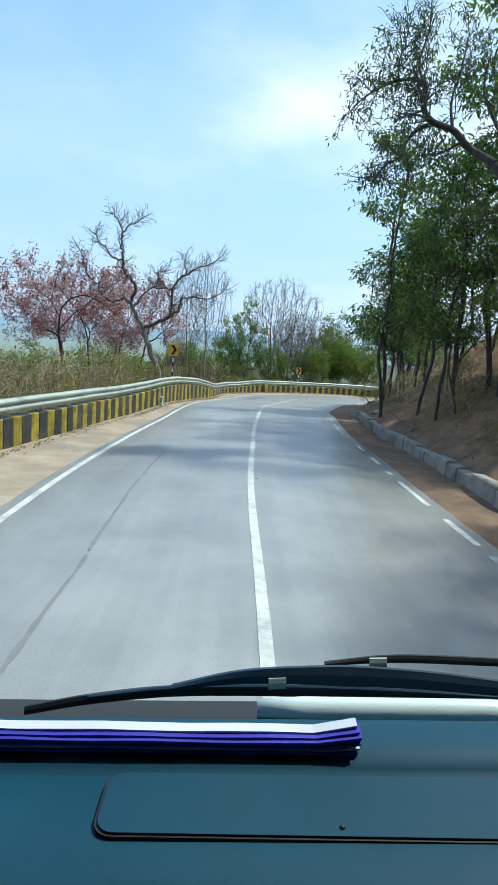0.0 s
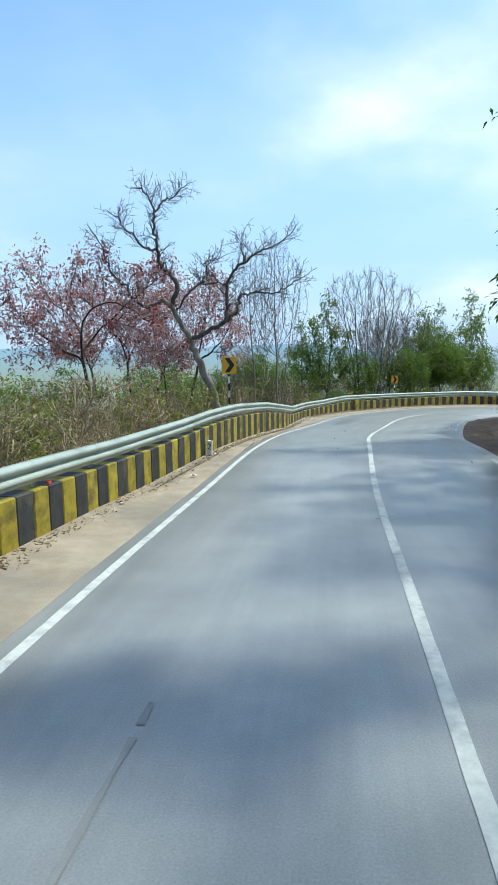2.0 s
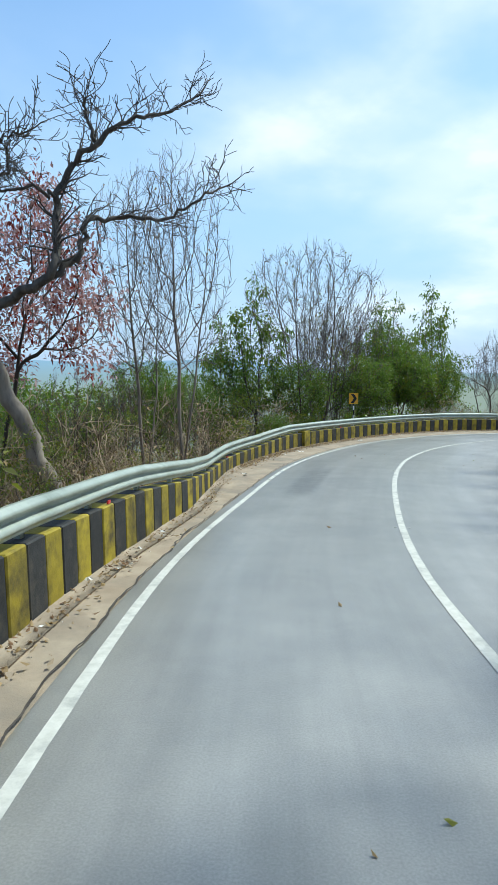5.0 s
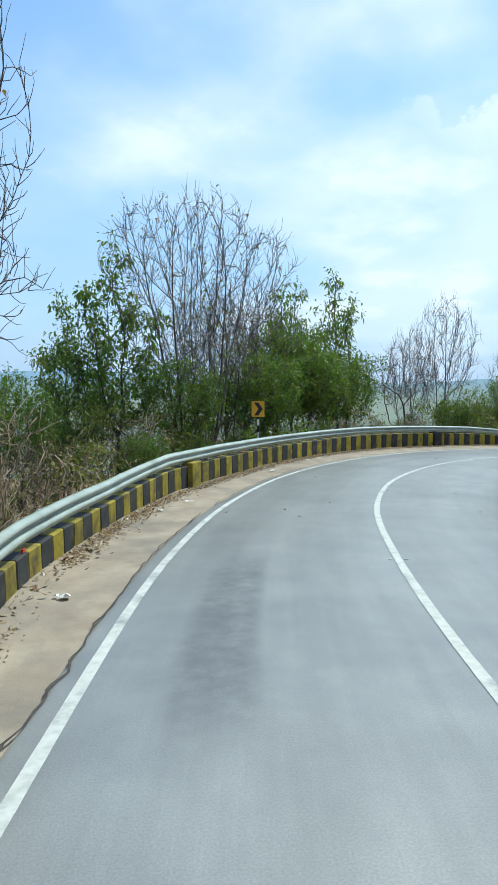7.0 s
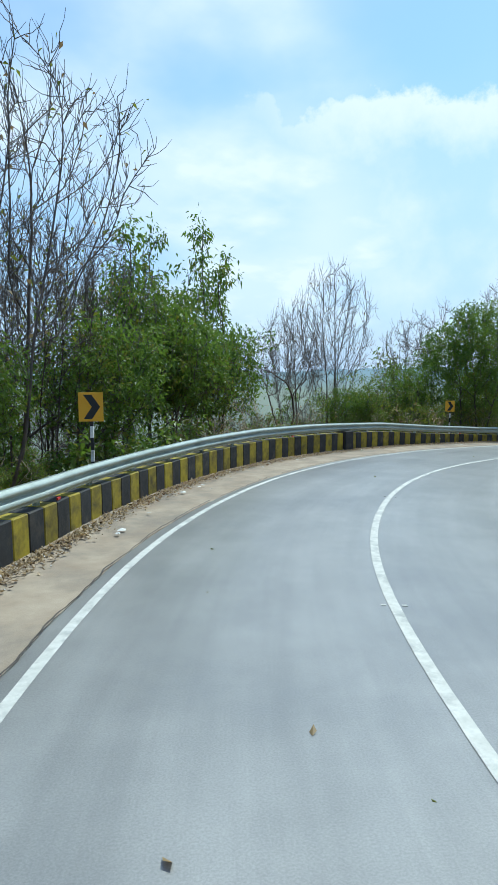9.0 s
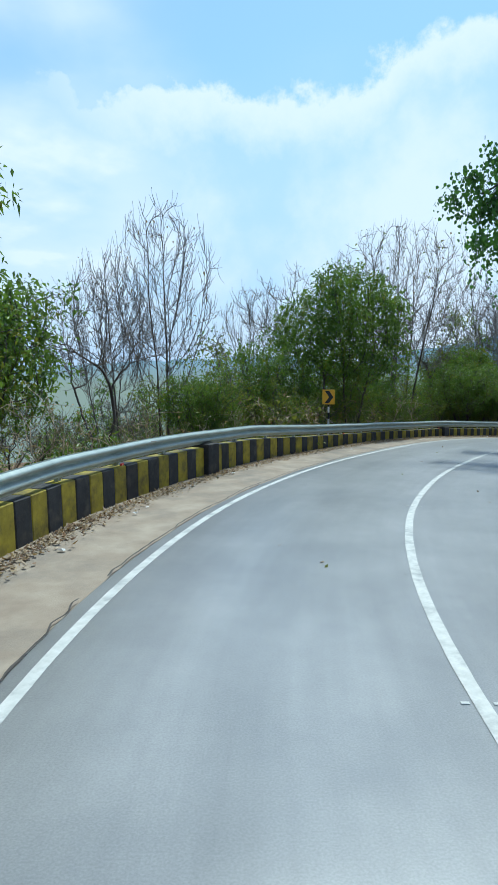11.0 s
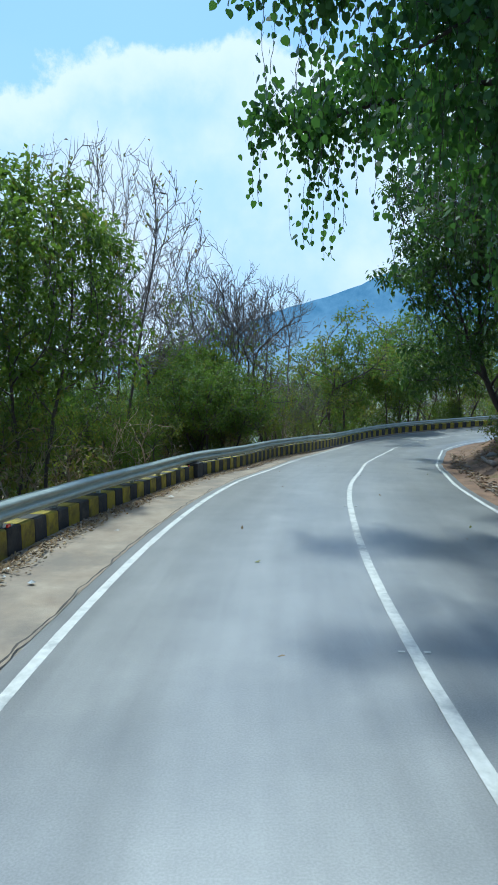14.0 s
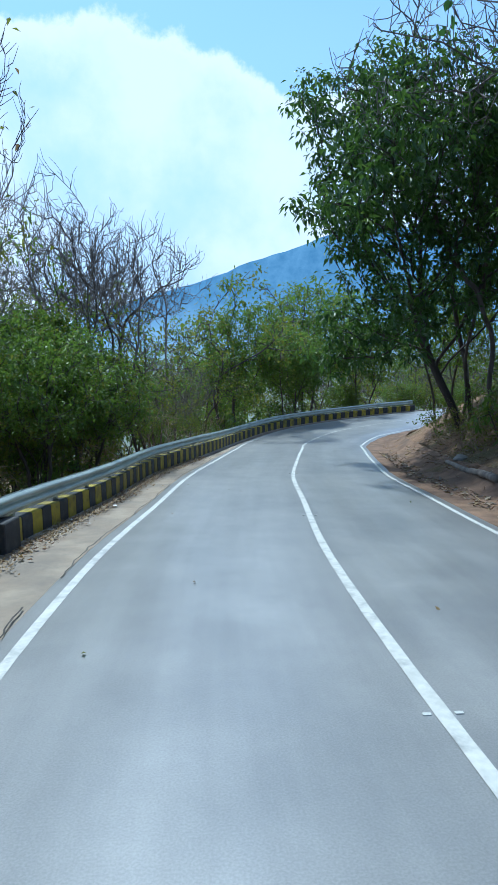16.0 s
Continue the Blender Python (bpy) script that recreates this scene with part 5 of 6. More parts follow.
def vine_tree():
    """A tree at the hill side whose limbs reach over the road, hung with heart-leaved creepers."""
    rng = random.Random(19)
    V, F, tips = [], [], []
    foot = Vector((58.2, 49.0, ground_z(58.2, 49.0) - 0.3))
    spec = spec_of(kids=(6, 5), levels=3, shrink=0.5, wobble=0.18, up=0.0, angle=(30, 75), bare=0.2, thin=0.008, segs=(6, 5, 4))
    limbs = [([foot, (58.0, 49.6, -1.0), (57.4, 50.8, 2.0), (56.8, 52.2, 4.2)], 0.26, 0.16),
             ([(56.8, 52.2, 4.2), (56.0, 53.6, 5.0), (55.2, 55.4, 5.5), (54.5, 57.0, 5.4), (54.1, 58.2, 4.8)], 0.14, 0.03),
             ([(57.1, 51.4, 3.4), (55.4, 53.4, 4.6), (54.8, 54.9, 4.2), (54.4, 56.3, 3.4)], 0.10, 0.03),
             ([(56.8, 52.2, 4.2), (57.2, 53.0, 5.2), (56.8, 54.2, 5.9), (56.2, 55.4, 6.2)], 0.11, 0.03),
             ([(57.1, 51.4, 3.4), (58.4, 53.2, 4.4), (58.9, 55.2, 4.4), (58.6, 57.0, 3.9), (58.2, 58.2, 3.3)], 0.10, 0.025),
             ([(57.3, 51.0, 2.8), (59.6, 52.0, 4.2), (61.0, 53.2, 4.9), (61.4, 54.6, 4.9)], 0.10, 0.025),
             ([(57.3, 51.0, 2.8), (56.2, 52.2, 2.6), (55.3, 53.6, 2.6), (55.0, 54.8, 1.9)], 0.07, 0.02)]
    hang = []
    for guide, r0, r1 in limbs:
        line = [Vector(p) for p in catmull(guide, 5)]
        rads = [r0 + (r1 - r0) * k / (len(line) - 1) for k in range(len(line))]
        tube(V, F, line, rads, 8)
        if r1 < 0.1:
            n = len(line)
            for k in range(int(n * 0.2), n):
                d = spread_way((line[min(k + 1, n - 1)] - line[k - 1]).normalized(), radians(rng.uniform(35, 80)), rng)
                grow(V, F, tips, line[k], d, rng.uniform(0.7, 1.3), max(0.014, rads[k] * 0.4), 1, spec, rng)
                hang.append(line[k])
    LV, LF = [], []

    def heart(c, l):
        a = Vector((rng.gauss(0, 0.5), rng.gauss(0, 0.5), -1)).normalized()
        b = a.cross(Vector((rng.gauss(0, 1), rng.gauss(0, 1), 0.1))).normalized()
        k = len(LV)
        LV.extend([c, c - a * l * 0.05 + b * l * 0.24, c + a * l * 0.16 + b * l * 0.44, c + a * l * 0.50 + b * l * 0.42, c + a * l * 0.80 + b * l * 0.20, c + a * l, c + a * l * 0.80 - b * l * 0.20, c + a * l * 0.50 - b * l * 0.42, c + a * l * 0.16 - b * l * 0.44, c - a * l * 0.05 - b * l * 0.24])
        LF.append(tuple(range(k, k + 10)))

    for p, d in tips:
        for _ in range(15):
            heart(p + Vector((rng.gauss(0, 0.24), rng.gauss(0, 0.24), rng.gauss(0, 0.24))), rng.uniform(0.08, 0.19))
    starts = [p for p, _ in rng.sample(tips, 120)] + hang + hang
    for p in starts:
        long = rng.choice((0.5, 0.9, 1.4, 2.0, 2.6, 3.2))
        q = p.copy()
        pts = [q.copy()]
        for _ in range(int(long / 0.13)):
            q = q + Vector((rng.gauss(0, 0.025), rng.gauss(0, 0.025), -0.13))
            pts.append(q.copy())
            if rng.random() < 0.85:
                heart(q + Vector((rng.gauss(0, 0.06), rng.gauss(0, 0.06), 0)), rng.uniform(0.09, 0.20))
        if len(pts) > 2:
            tube(V, F, pts, [0.006] * len(pts), 3)
    ob = tagged(new("creeper_tree"), "tree over the road hung with heart-leaved green creepers", "tree")
    ob.location = foot
    child("trunk", mesh_of("trunk", V, F, DARK_BARK, smooth=True), ob, Matrix.Translation(-foot))
    child("crown", mesh_of("crown", LV, LF, LEAF_VINE), ob, Matrix.Translation(-foot))


vine_tree()


def slope_brush():
    """Undergrowth on the hill side's bank."""
    rng = random.Random(61)
    s = 4.0
    while s < 46:
        for _ in range(3):
            p = at(s + rng.uniform(-0.6, 0.6), -WIDTH - 2.6 - 11 * rng.random() ** 1.3)
            put(rng.choice((dry_brush, dry_brush, olive_shrub)), p.x, p.y, turn=rng.uniform(0, 360), size=rng.uniform(0.45, 0.95), wide=1.2)
        s += 1.4
    s = 84.0
    while s < 118:
        for _ in range(3):
            p = at(s + rng.uniform(-0.6, 0.6), -WIDTH - 3.0 - 9 * rng.random() ** 1.3)
            put(rng.choice((dry_brush, olive_shrub, green_shrub)), p.x, p.y, turn=rng.uniform(0, 360), size=rng.uniform(0.5, 1.1), wide=1.2)
        s += 1.6


slope_brush()
for s_, o_, k_, kind_ in ((106.5, 4.2, 1.0, olive_shrub), (109.5, 3.8, 1.3, green_shrub), (112.5, 3.6, 1.2, olive_shrub), (114.5, 4.4, 0.8, dry_brush), (117.0, 4.6, 0.9, green_shrub), (120.5, 3.6, 1.0, green_shrub)):
    p_ = at(s_, -WIDTH - o_)
    put(kind_, p_.x, p_.y, turn=s_ * 37, size=k_)


# ---- details along the road ----
def scatter(name, count, place, make, mats, label, category, seed, index_of=None):
    """Many small loose pieces in one object."""
    rng = random.Random(seed)
    V, F, I = [], [], []
    for _ in range(count):
        make(V, F, place(rng), rng)
        while len(I) < len(F):
            I.append(rng.randrange(len(mats)))
    return tagged(new(name, mesh_of(name, V, F, mats, I)), label, category, kind="stuff")


def flat_leaf(V, F, p, rng):
    a = rng.uniform(0, 6.28)
    d, l = Vector((math.cos(a), math.sin(a), rng.gauss(0, 0.25))), rng.uniform(0.04, 0.11)
    b = Vector((-d.y, d.x, rng.gauss(0, 0.3))) * 0.28
    k = len(V)
    V += [p, p + d * l * 0.5 + b * l, p + d * l + Vector((0, 0, 0.02)), p + d * l * 0.5 - b * l]
    F.append((k, k + 1, k + 2, k + 3))


def blade(V, F, p, rng):
    h = rng.uniform(0.25, 0.85)
    a = rng.uniform(0, 6.28)
    lean = Vector((rng.gauss(0, 0.25), rng.gauss(0, 0.25), 1)).normalized()
    w = Vector((math.cos(a), math.sin(a), 0)) * 0.012
    k = len(V)
    mid = p + lean * h * 0.6
    V += [p - w, p + w, mid + w * 0.7, mid - w * 0.7, p + lean * h + Vector((lean.x, lean.y, -0.1)) * h * 0.35]
    F += [(k, k + 1, k + 2, k + 3), (k + 3, k + 2, k + 4)]


def pebble(V, F, p, rng):
    r = 0.009 * math.exp(rng.gauss(0, 0.5))
    k = len(V)
    for j in range(5):
        a = j * 1.2566 + rng.uniform(-0.2, 0.2)
        V.append(p + Vector((math.cos(a) * r * rng.uniform(0.7, 1.3), math.sin(a) * r, 0)))
    V.append(p + Vector((rng.gauss(0, r * 0.2), 0, r * rng.uniform(0.6, 1.1))))
    F += [(k + j, k + (j + 1) % 5, k + 5) for j in range(5)]


def by_parapet(rng):
    s = rng.uniform(48, 118) if rng.random() < 0.9 else rng.uniform(4, 48)
    return at(s, side_off(s) - 0.02 - abs(rng.gauss(0, 0.2)), 0.02)


def on_bank(rng):
    s = rng.choice((rng.uniform(4, 46), rng.uniform(84, 135)))
    p = at(s, -WIDTH - 1.2 - rng.uniform(0, 8))
    p.z = max(ground_z(p.x, p.y), at(s).z) + 0.03
    return p


def on_verge(rng):
    s = rng.uniform(6, 100)
    p = at(s, side_off(s) + 0.7 + 7 * rng.random() ** 1.4)
    p.z = ground_z(p.x, p.y) - 0.03
    return p


def on_road(rng):
    s = rng.uniform(20, 110)
    return at(s, rng.uniform(-6.6, 0.2), 0.03)


scatter("leaf_litter", 17000, by_parapet, flat_leaf, (LEAF_DRY, SLOPE, LEAF_DRY, TWIG), "dry brown leaves drifted along the parapet", "leaves", 3)
scatter("bank_leaves", 14000, on_bank, flat_leaf, (LEAF_DRY, SLOPE), "dry leaves strewn over the earth bank", "leaves", 4)
scatter("road_leaves", 60, on_road, flat_leaf, (LEAF_DRY, LEAF_OLIVE), "a few fallen leaves on the asphalt", "leaves", 6)
scatter("dry_grass", 16000, on_verge, blade, (STRAW, STRAW, LEAF_OLIVE), "tufts of dry straw-coloured grass behind the parapet", "grass", 5)
scatter("gravel", 1500, by_parapet, pebble, (CONCRETE, SAND, WHITE_PAINT), "loose pebbles and crumbs along the parapet", "gravel", 7)
def chip(V, F, p, rng):
    a = rng.uniform(0, 6.28)
    d, l = Vector((math.cos(a), math.sin(a), rng.gauss(0, 0.25))), rng.uniform(0.05, 0.20)
    w = Vector((-d.y, d.x, rng.gauss(0, 0.2))) * rng.uniform(0.01, 0.04)
    k = len(V)
    up = Vector((0, 0, rng.uniform(0.01, 0.03)))
    V += [p - w, p + w, p + d * l + w * 0.6, p + d * l - w * 0.6, p - w + up, p + w + up, p + d * l + w * 0.6 + up, p + d * l - w * 0.6 + up]
    F += [(k + 4, k + 5, k + 6, k + 7), (k, k + 1, k + 5, k + 4), (k + 1, k + 2, k + 6, k + 5), (k + 2, k + 3, k + 7, k + 6), (k + 3, k, k + 4, k + 7)]


def on_far_bank(rng):
    s = rng.uniform(94, 122)
    p = at(s, -WIDTH - 0.7 - 3.0 * rng.random() ** 1.2)
    p.z = max(ground_z(p.x, p.y), at(s).z) + 0.02
    return p


scatter("bark_chips", 1800, on_far_bank, chip, (PALE_BARK, LEAF_DRY, EARTH, TWIG), "broken bark and sticks strewn over the earth bank", "litter", 9)
def scrap(V, F, p, rng):
    """A crumpled scrap of paper or plastic."""
    k, r = len(V), rng.uniform(0.03, 0.08)
    for j in range(6):
        a = j * 1.0472 + rng.uniform(-0.3, 0.3)
        V.append(p + Vector((math.cos(a) * r * rng.uniform(0.6, 1.4), math.sin(a) * r, rng.uniform(0, 0.02))))
    V.append(p + Vector((0, 0, r * rng.uniform(0.3, 0.7))))
    F += [(k + j, k + (j + 1) % 6, k + 6) for j in range(6)]


def on_shoulder(rng):
    s = rng.uniform(24, 110)
    return at(s, side_off(s) * rng.uniform(0.45, 0.98), 0.012)


scatter("litter_scraps", 46, on_shoulder, scrap, (WHITE_PAINT, LINE_PAINT, CONCRETE), "pale scraps of litter and stone on the sandy shoulder", "litter", 10)
scatter("bank_stones", 1600, on_bank, pebble, (CONCRETE, EARTH), "small stones on the earth bank", "gravel", 8)


def edge_crack():
    """The broken joint between asphalt and shoulder."""
    verts, faces = [], []
    ss = np.arange(30, 118, 0.12)
    for s in ss:
        v = Vector((s * 1.1, 0, 7))
        o = 0.27 + 0.09 * noise.noise(v * 0.6) + 0.05 * noise.noise(v * 3)
        w = 0.009 + 0.016 * abs(noise.noise(v * 1.7))
        verts += [at(s, o - w, 0.012), at(s, o + w, 0.012)]
    faces = [(2 * k, 2 * k + 1, 2 * k + 3, 2 * k + 2) for k in range(len(ss) - 1) if noise.noise(Vector((ss[k] * 0.5, 3, 3))) > -0.28]
    tagged(new("edge_crack", mesh_of("edge_crack", verts, faces, DARK_BARK)), "dark crack along the edge of the asphalt", "crack", kind="structure")


edge_crack()


def tar_seam():
    """A worn tar seam running along the outer lane where the ride begins."""
    ss = np.arange(-12, 15.5, 0.15)
    verts = []
    for s in ss:
        v = Vector((s * 0.9, 5, 1))
        o, w = -1.56 + 0.013 * s + 0.05 * noise.noise(v * 0.7), 0.014 + 0.04 * abs(noise.noise(v * 1.9))
        verts += [at(s, o - w, 0.024), at(s, o + w, 0.024)]
    faces = [(2 * k, 2 * k + 1, 2 * k + 3, 2 * k + 2) for k in range(len(ss) - 1) if noise.noise(Vector((ss[k] * 1.3, 8, 3))) > -0.25]
    tagged(new("tar_seam", mesh_of("tar_seam", verts, faces, TAR)), "worn dark tar seam along the asphalt lane", "seam", kind="structure")


tar_seam()


def drain_wall():
    wall = strip("drain_wall", 6, 34, 0.5, [(-WIDTH - 1.42, -0.1), (-WIDTH - 1.42, 0.26), (-WIDTH - 1.60, 0.26), (-WIDTH - 1.60, -0.1)], CONCRETE)
    tagged(wall, "low mossy concrete drain wall at the foot of the bank", "wall", kind="structure")
    rng = random.Random(2)
    s = 6.0
    while s < 33.5:
        w = rng.uniform(0.7, 1.5)
        up = 0.34 + rng.uniform(-0.05, 0.06)
        verts = []
        out = rng.uniform(-0.03, 0.03)
        for v in (s + 0.02, s + 0.5 * w, s + w - 0.02):
            for o, u in ((1.36, -0.1), (1.37, up - 0.03), (1.40, up), (1.62, up), (1.66, up - 0.03), (1.67, -0.1)):
                verts.append(at(v, -WIDTH - o + out, u + 0.03 * noise.noise(Vector((v * 2, o * 4, 0)))))
        faces = [(k * 6 + j, k * 6 + j + 6, k * 6 + j + 7, k * 6 + j + 1) for k in range(2) for j in range(5)] + [(0, 1, 2, 3, 4, 5), (17, 16, 15, 14, 13, 12)]
        child("stone", mesh_of("stone", verts, faces, CONCRETE), wall)
        s += w


drain_wall()


def rock(seed, size):
    rng = random.Random(seed)
    bm = bmesh.new()
    bmesh.ops.create_icosphere(bm, subdivisions=2, radius=size)
    for v in bm.verts:
        v.co *= 1 + 0.35 * noise.noise(v.co / size * 1.1 + Vector((seed * 3.1, 0, 0)))
        v.co.z *= 0.62
    ob = part("rock", bm, EARTH if seed % 2 else CONCRETE, None)
    return tagged(ob, "weathered pale rock lying on the earth bank", "rock", "rocks on the bank")


for k, (s, o, size) in enumerate(((97.5, 1.9, 0.22), (98.6, 2.5, 0.30), (99.8, 2.1, 0.18), (101.0, 2.9, 0.34), (102.2, 2.2, 0.25), (103.5, 3.0, 0.28), (104.8, 2.0, 0.16), (106.5, 2.6, 0.3), (109.0, 2.3, 0.22), (112.0, 2.5, 0.26), (95.5, 2.4, 0.24), (93.5, 2.8, 0.3), (22.0, 2.3, 0.16), (30.0, 2.1, 0.2), (36.0, 1.6, 0.22))):
    p = at(s, -WIDTH - o)
    p.z = max(ground_z(p.x, p.y), p.z) + 0.04
    rock(k + 1, size).matrix_basis = Matrix.Translation(p) @ Matrix.Rotation(k * 1.3, 4, "Z")


def fallen_log():
    V, F = [], []
    a, b = at(106.3, -WIDTH - 2.0), at(112.3, -WIDTH - 2.1)
    a.z, b.z = max(a.z, ground_z(a.x, a.y)) + 0.10, max(b.z, ground_z(b.x, b.y)) + 0.10
    pts = [a.lerp(b, k / 8) + Vector((0, 0, 0.03 * math.sin(k))) for k in range(9)]
    tube(V, F, pts, [0.12 - 0.006 * k for k in range(9)], 9)
    F.append(tuple(range(8, -1, -1)))
    me = mesh_of("fallen_log", [v - a for v in V], F, PALE_BARK, smooth=True)
    ob = tagged(new("fallen_log", me), "pale fallen log lying along the bank", "log")
    ob.location = a


fallen_log()


def road_stud():
    bm = box_bm(0.065, 0.035, 0.012, 0.004, (0, 0, 0.005))
    ob = part("road_stud", bm, LINE_PAINT, None)
    tagged(ob, "small pale reflective stud on the centre line", "road stud", "road studs")
    return ob


stud = road_stud()
for k, s in enumerate(range(3, 120, 9)):
    for o in (-0.12, 0.12):
        m = Matrix.Translation(at(s + 0.6, -LANE + o, 0.038)) @ Matrix.Rotation(radians(heading(s)), 4, "Z")
        if k == 0 and o < 0:
            stud.matrix_basis = m
        else:
            copy_thing(stud, m)


# ---- the vehicle's front, standing where the ride begins ----
DASH = material("blue_grey_dashboard", ((0.008, 0.046, 0.082), (0.013, 0.062, 0.106)), 3.0, 0.62, 0.25, 420, distance=0.001, stains=(0.011, 0.050, 0.082), stain_scale=6.0, spec=0.2)
WIPER = material("blue_black_plastic", ((0.010, 0.030, 0.055), (0.016, 0.042, 0.072)), 12.0, 0.45, 0.1, 200, distance=0.001)
RUBBER = material("black_rubber", ((0.008, 0.009, 0.011), (0.014, 0.015, 0.017)), 20.0, 0.6, 0.2, 200, distance=0.001)
VIOLET = material("violet_paper", ((0.030, 0.025, 0.33), (0.05, 0.04, 0.45)), 8.0, 0.6, 0.1, 60)
PAPER = material("white_paper", ((0.52, 0.53, 0.62), (0.62, 0.63, 0.70)), 6.0, 0.8, 0.1, 60)
TUBE = material("milky_plastic", ((0.62, 0.70, 0.70), (0.74, 0.80, 0.80)), 5.0, 0.25, 0.1, 60, stretch=(0.2, 1, 1))
PANEL = material("white_body_paint", ((0.55, 0.55, 0.53), (0.62, 0.62, 0.60)), 2.0, 0.3, 0.02, 30)


def vehicle_front():
    m = Matrix.Translation((2.90, -0.85, 2.50)) @ Matrix.Rotation(radians(-18.3), 4, "Z") @ Matrix.Rotation(radians(-3.9), 4, "Y")
    cab = tagged(new("vehicle_front"), "front of a large vehicle with a blue-grey dashboard and wipers", "vehicle")
    cab.matrix_basis = m
    lo, hi = -1.3, 0.95

    def sweep(name, profile, mat, label="", parent=cab, x0=lo, x1=hi, smooth=True):
        n = len(profile)
        xs = np.linspace(x0, x1, 12)
        verts = [(x, y, z + 0.004 * math.sin(x * 2)) for x in xs for y, z in profile]
        faces = [(i * n + j, i * n + n + j, i * n + n + (j + 1) % n, i * n + (j + 1) % n) for i in range(11) for j in range(n)]
        faces += [tuple(range(n)), tuple(11 * n + j for j in range(n - 1, -1, -1))]
        return child(name, mesh_of(name, verts, faces, mat, smooth=smooth), parent, None, label)

    board = sweep("dashboard", [(0.48, -0.90), (0.48, -0.66), (0.50, -0.62), (0.54, -0.593), (0.60, -0.582), (0.742, -0.577), (0.747, -0.585), (0.752, -0.570), (0.80, -0.566), (0.86, -0.572), (0.90, -0.60), (0.95, -0.66), (0.95, -0.90)], DASH, "blue-grey moulded dashboard")
    # the lid with rounded corners
    def rounded(x0, x1, y0, y1, r, z, up):
        pts = []
        for cx, cy, a0 in ((x1 - r, y1 - r, 0), (x0 + r, y1 - r, 90), (x0 + r, y0 + r, 180), (x1 - r, y0 + r, 270)):
            pts += [(cx + r * math.cos(radians(a0 + k * 15)), cy + r * math.sin(radians(a0 + k * 15))) for k in range(7)]
        n = len(pts)
        slope = lambda y: z + (y - y0) * 0.045
        verts = [(x, y, slope(y)) for x, y in pts] + [(x, y, slope(y) + up) for x, y in pts]
        return verts, [tuple(range(n, 2 * n))] + [(j, (j + 1) % n, n + (j + 1) % n, n + j) for j in range(n)]
    child("lid_gap", mesh_of("lid_gap", *rounded(-0.192, 0.52, 0.640, 0.741, 0.024, -0.583, 0.006), RUBBER), board, None, "dark gap round the lid")
    child("lid", mesh_of("lid", *rounded(-0.188, 0.516, 0.643, 0.738, 0.022, -0.583, 0.009), DASH), board, None, "glove box lid")
    for x, y in ((0.10, 0.655), (0.30, 0.640), (0.16, 0.79), (0.26, 0.80), (0.33, 0.785)):
        bm = bmesh.new()
        bmesh.ops.create_uvsphere(bm, u_segments=8, v_segments=5, radius=0.004)
        part("rivet", bm, RUBBER, board).location = (x, y, -0.574 + 0.004 * (y > 0.75))
    sweep("cowl", [(0.95, -0.68), (1.00, -0.70), (1.22, -0.77), (1.30, -0.82), (1.30, -0.86), (0.95, -0.86)], RUBBER, "black cowl under the windscreen")
    sweep("front_panel", [(1.30, -0.82), (1.34, -0.90), (1.37, -1.6), (1.36, -1.75), (1.28, -1.75), (1.28, -0.86)], PANEL, "white front panel")
    sweep("bumper", [(1.30, -1.70), (1.44, -1.72), (1.46, -2.02), (1.32, -2.05)], RUBBER, "dark bumper")
    sweep("floor_pan", [(-0.1, -1.52), (1.28, -1.52), (1.28, -1.60), (-0.1, -1.60)], RUBBER, "black floor")
    sweep("bulkhead", [(0.50, -0.88), (0.56, -0.88), (0.56, -1.54), (0.50, -1.54)], DASH, "lower dashboard panel")

    # Unseen roof, rear wall and closed sides, added to keep sun off the dashboard.
    sweep("roof", [(-1.6, 0.48), (0.90, 0.47), (0.94, 0.50), (0.88, 0.55), (-1.6, 0.56)], PANEL, "unseen white roof panel shading the dashboard")
    sweep("rear_wall", [(-1.6, 0.48), (-1.6, -1.55), (-1.66, -1.55), (-1.66, 0.50)], DASH, "unseen rear cabin wall")
    sweep("cabin_floor", [(-1.66, -1.52), (-0.1, -1.52), (-0.1, -1.60), (-1.66, -1.60)], RUBBER, "black cabin floor")
    for x in (lo, hi - 0.05):
        side = [(-1.6, -1.55), (1.25, -1.55), (1.28, -0.80), (1.00, -0.62), (0.90, 0.50), (-1.6, 0.50)]
        n = len(side)
        verts = [(x, y, z) for y, z in side] + [(x + 0.05, y, z) for y, z in side]
        faces = [tuple(range(n)), tuple(range(2 * n - 1, n - 1, -1))] + [(j, n + j, n + (j + 1) % n, (j + 1) % n) for j in range(n)]
        child("door_panel", mesh_of("door_panel", verts, faces, DASH), cab, None, "unseen closed cabin side")

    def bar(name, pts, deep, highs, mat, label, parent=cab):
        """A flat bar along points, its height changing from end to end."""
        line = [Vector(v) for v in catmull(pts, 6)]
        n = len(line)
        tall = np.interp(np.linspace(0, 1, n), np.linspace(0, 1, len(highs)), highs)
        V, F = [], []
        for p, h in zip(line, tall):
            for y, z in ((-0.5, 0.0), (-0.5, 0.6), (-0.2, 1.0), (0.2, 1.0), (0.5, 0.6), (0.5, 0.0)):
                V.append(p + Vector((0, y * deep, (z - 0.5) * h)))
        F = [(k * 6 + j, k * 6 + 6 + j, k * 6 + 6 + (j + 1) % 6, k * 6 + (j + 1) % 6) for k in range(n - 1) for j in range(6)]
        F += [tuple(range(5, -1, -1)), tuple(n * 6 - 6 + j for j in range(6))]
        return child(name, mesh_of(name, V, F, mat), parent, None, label)
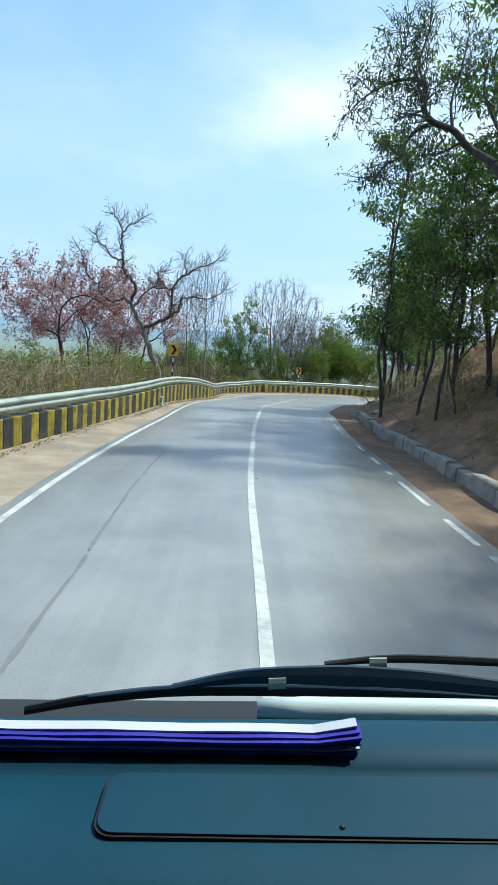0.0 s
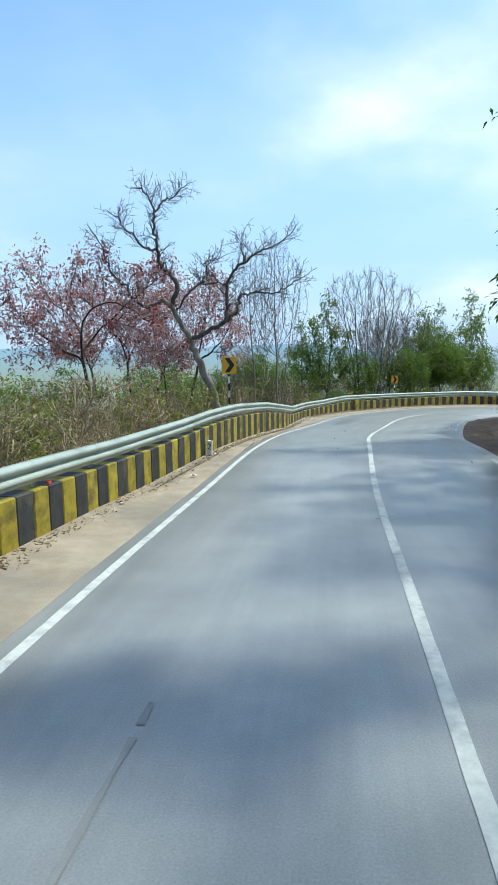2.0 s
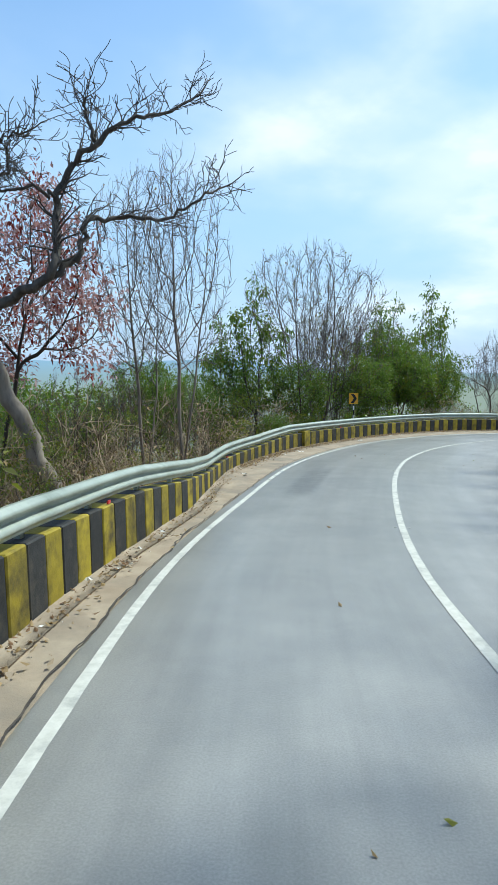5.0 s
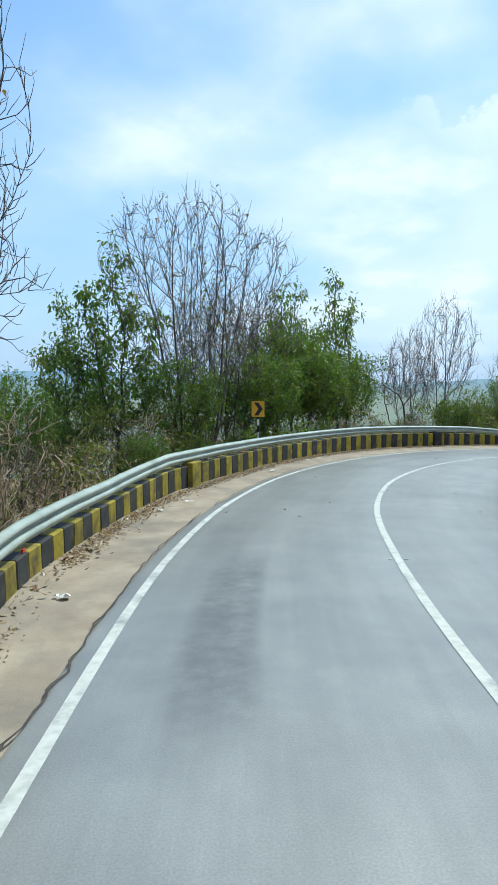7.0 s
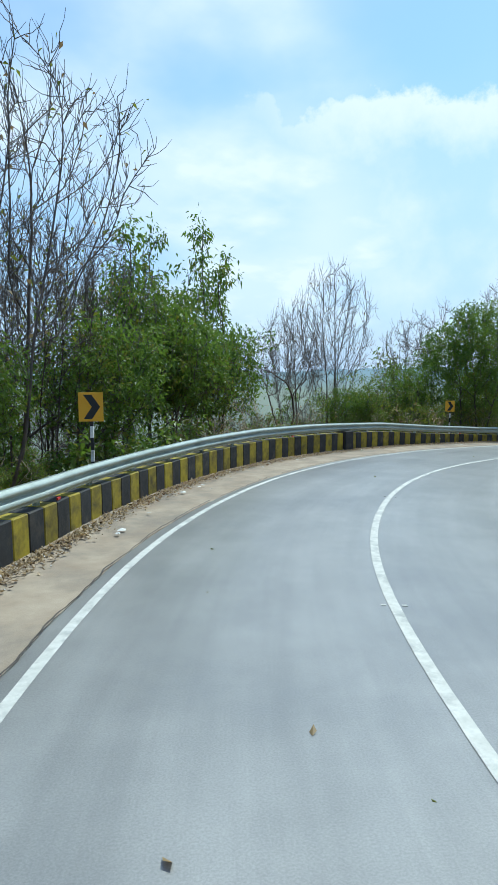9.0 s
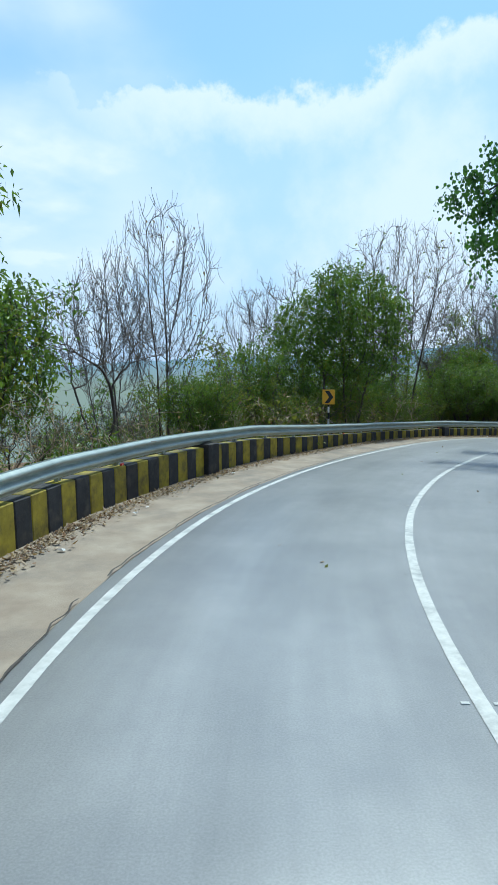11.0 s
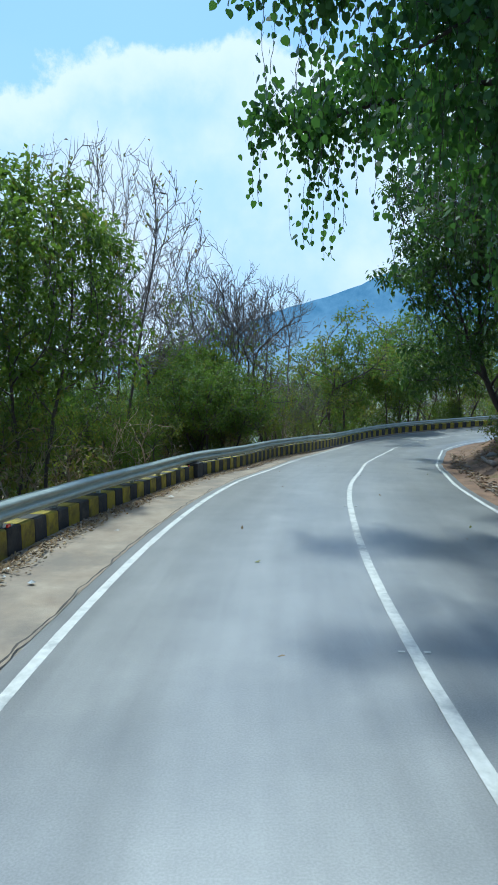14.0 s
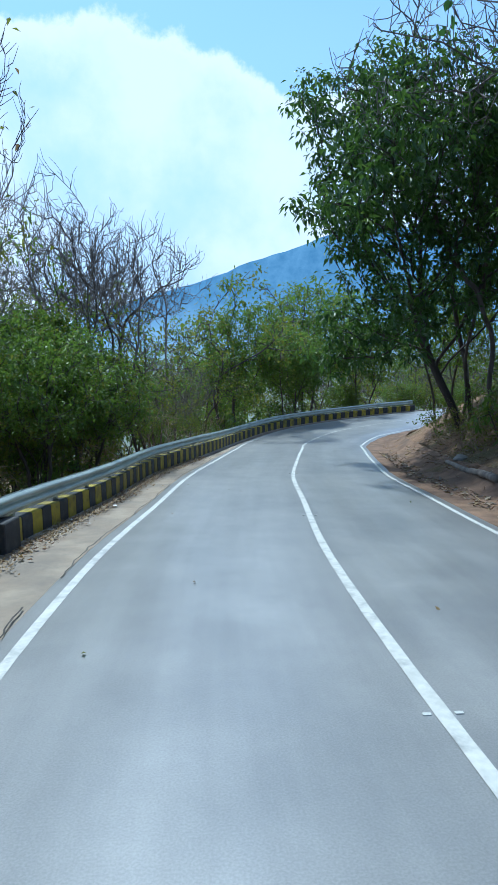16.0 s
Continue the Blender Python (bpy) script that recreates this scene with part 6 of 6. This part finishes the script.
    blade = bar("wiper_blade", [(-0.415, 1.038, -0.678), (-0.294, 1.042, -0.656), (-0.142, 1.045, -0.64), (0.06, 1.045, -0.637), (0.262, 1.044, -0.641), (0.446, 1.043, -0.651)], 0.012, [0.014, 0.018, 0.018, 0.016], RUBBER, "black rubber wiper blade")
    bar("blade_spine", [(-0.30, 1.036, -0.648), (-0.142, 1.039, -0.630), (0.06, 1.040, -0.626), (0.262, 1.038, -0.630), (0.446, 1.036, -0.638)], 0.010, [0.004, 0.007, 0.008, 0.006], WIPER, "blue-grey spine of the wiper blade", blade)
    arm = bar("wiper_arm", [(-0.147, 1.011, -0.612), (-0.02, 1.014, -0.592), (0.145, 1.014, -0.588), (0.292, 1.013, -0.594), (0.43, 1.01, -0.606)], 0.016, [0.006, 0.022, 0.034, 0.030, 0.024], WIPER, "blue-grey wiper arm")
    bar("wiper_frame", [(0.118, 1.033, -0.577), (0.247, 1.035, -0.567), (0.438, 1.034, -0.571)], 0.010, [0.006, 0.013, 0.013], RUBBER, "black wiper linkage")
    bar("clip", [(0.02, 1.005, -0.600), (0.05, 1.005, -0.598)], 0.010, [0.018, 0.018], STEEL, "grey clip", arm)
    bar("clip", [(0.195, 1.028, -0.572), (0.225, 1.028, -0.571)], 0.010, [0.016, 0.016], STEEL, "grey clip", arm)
    for x, side in ((-1.1, 1), (0.75, -1)):
        bm = bmesh.new()
        bmesh.ops.create_cone(bm, cap_ends=True, segments=40, radius1=0.46, radius2=0.46, depth=0.26, matrix=Matrix.Rotation(radians(90), 4, "Y"))
        bmesh.ops.bevel(bm, geom=[e for e in bm.edges if len(e.link_faces) == 2 and e.calc_face_angle() > 1], offset=0.05, segments=3, affect="EDGES")
        w = part("tyre", bm, RUBBER, cab, "black tyre", smooth=False)
        foot = m @ Vector((x, 0.35, 0))
        w.matrix_basis = Matrix.Translation((x, 0.35, -(foot.z - at(1.5).z - 0.46) / math.cos(radians(3.9))))
        bm = bmesh.new()
        bmesh.ops.create_cone(bm, cap_ends=True, segments=24, radius1=0.25, radius2=0.19, depth=0.27, matrix=Matrix.Rotation(radians(90), 4, "Y"))
        part("rim", bm, STEEL, w, "grey steel rim")
    # things on the dashboard
    rng = random.Random(1)
    stack = tagged(new("paper_stack"), "stack of white papers with violet edges on the dashboard", "papers")
    stack.matrix_basis = m
    for k in range(9):
        z = -0.566 + 0.0032 * k
        x1 = 0.137 + rng.uniform(-0.004, 0.003)
        y0, y1 = 0.768 + rng.uniform(-0.003, 0.004) + (0.012 if k == 8 else 0.0), 0.802 + rng.uniform(-0.004, 0.006)
        verts, n = [], 14
        for i in range(n):
            x = -0.62 + (x1 + 0.62) * i / (n - 1)
            curl = 0.010 * max(0, (x - 0.07) / 0.06) ** 2 * (k / 8)
            for y in (y0, y1):
                for up in (0.0, 0.0029):
                    verts.append((x, y, z + up + curl + 0.0008 * math.sin(x * 30 + k)))
        faces = []
        for i in range(n - 1):
            a = 4 * i
            faces += [(a, a + 4, a + 5, a + 1), (a + 1, a + 5, a + 7, a + 3), (a + 3, a + 7, a + 6, a + 2), (a + 2, a + 6, a + 4, a)]
        faces += [(0, 1, 3, 2), (4 * n - 4, 4 * n - 2, 4 * n - 1, 4 * n - 3)]
        child("sheet", mesh_of("sheet", verts, faces, PAPER if k in (2, 8) else VIOLET), stack)
    roll = tagged(new("plastic_tube"), "milky plastic tube with a black end cap below the windscreen", "tube")
    roll.matrix_basis = m
    for name, x0, x1, r, mat, label in (("tube", 0.0, 0.43, 0.020, TUBE, "milky translucent tube"), ("end_cap", 0.43, 0.56, 0.024, RUBBER, "black end cap")):
        V, F = [], []
        tube(V, F, [Vector((x0 + (x1 - x0) * k / 6, 0.905 + 0.004 * k * (x0 > 0), -0.585)) for k in range(7)], [r * (0.8 if k in (0, 6) else 1) for k in range(7)], 16)
        F.append(tuple(range(15, -1, -1)))
        child(name, mesh_of(name, V, F, mat, smooth=True), roll, None, label)
    box = part("plaster_box", box_bm(0.12, 0.09, 0.085, 0.008, (0.62, 0.86, -0.53)), WHITE_PAINT, None)
    tagged(box, "small grimy off-white box on the dashboard", "box").matrix_basis = m


vehicle_front()
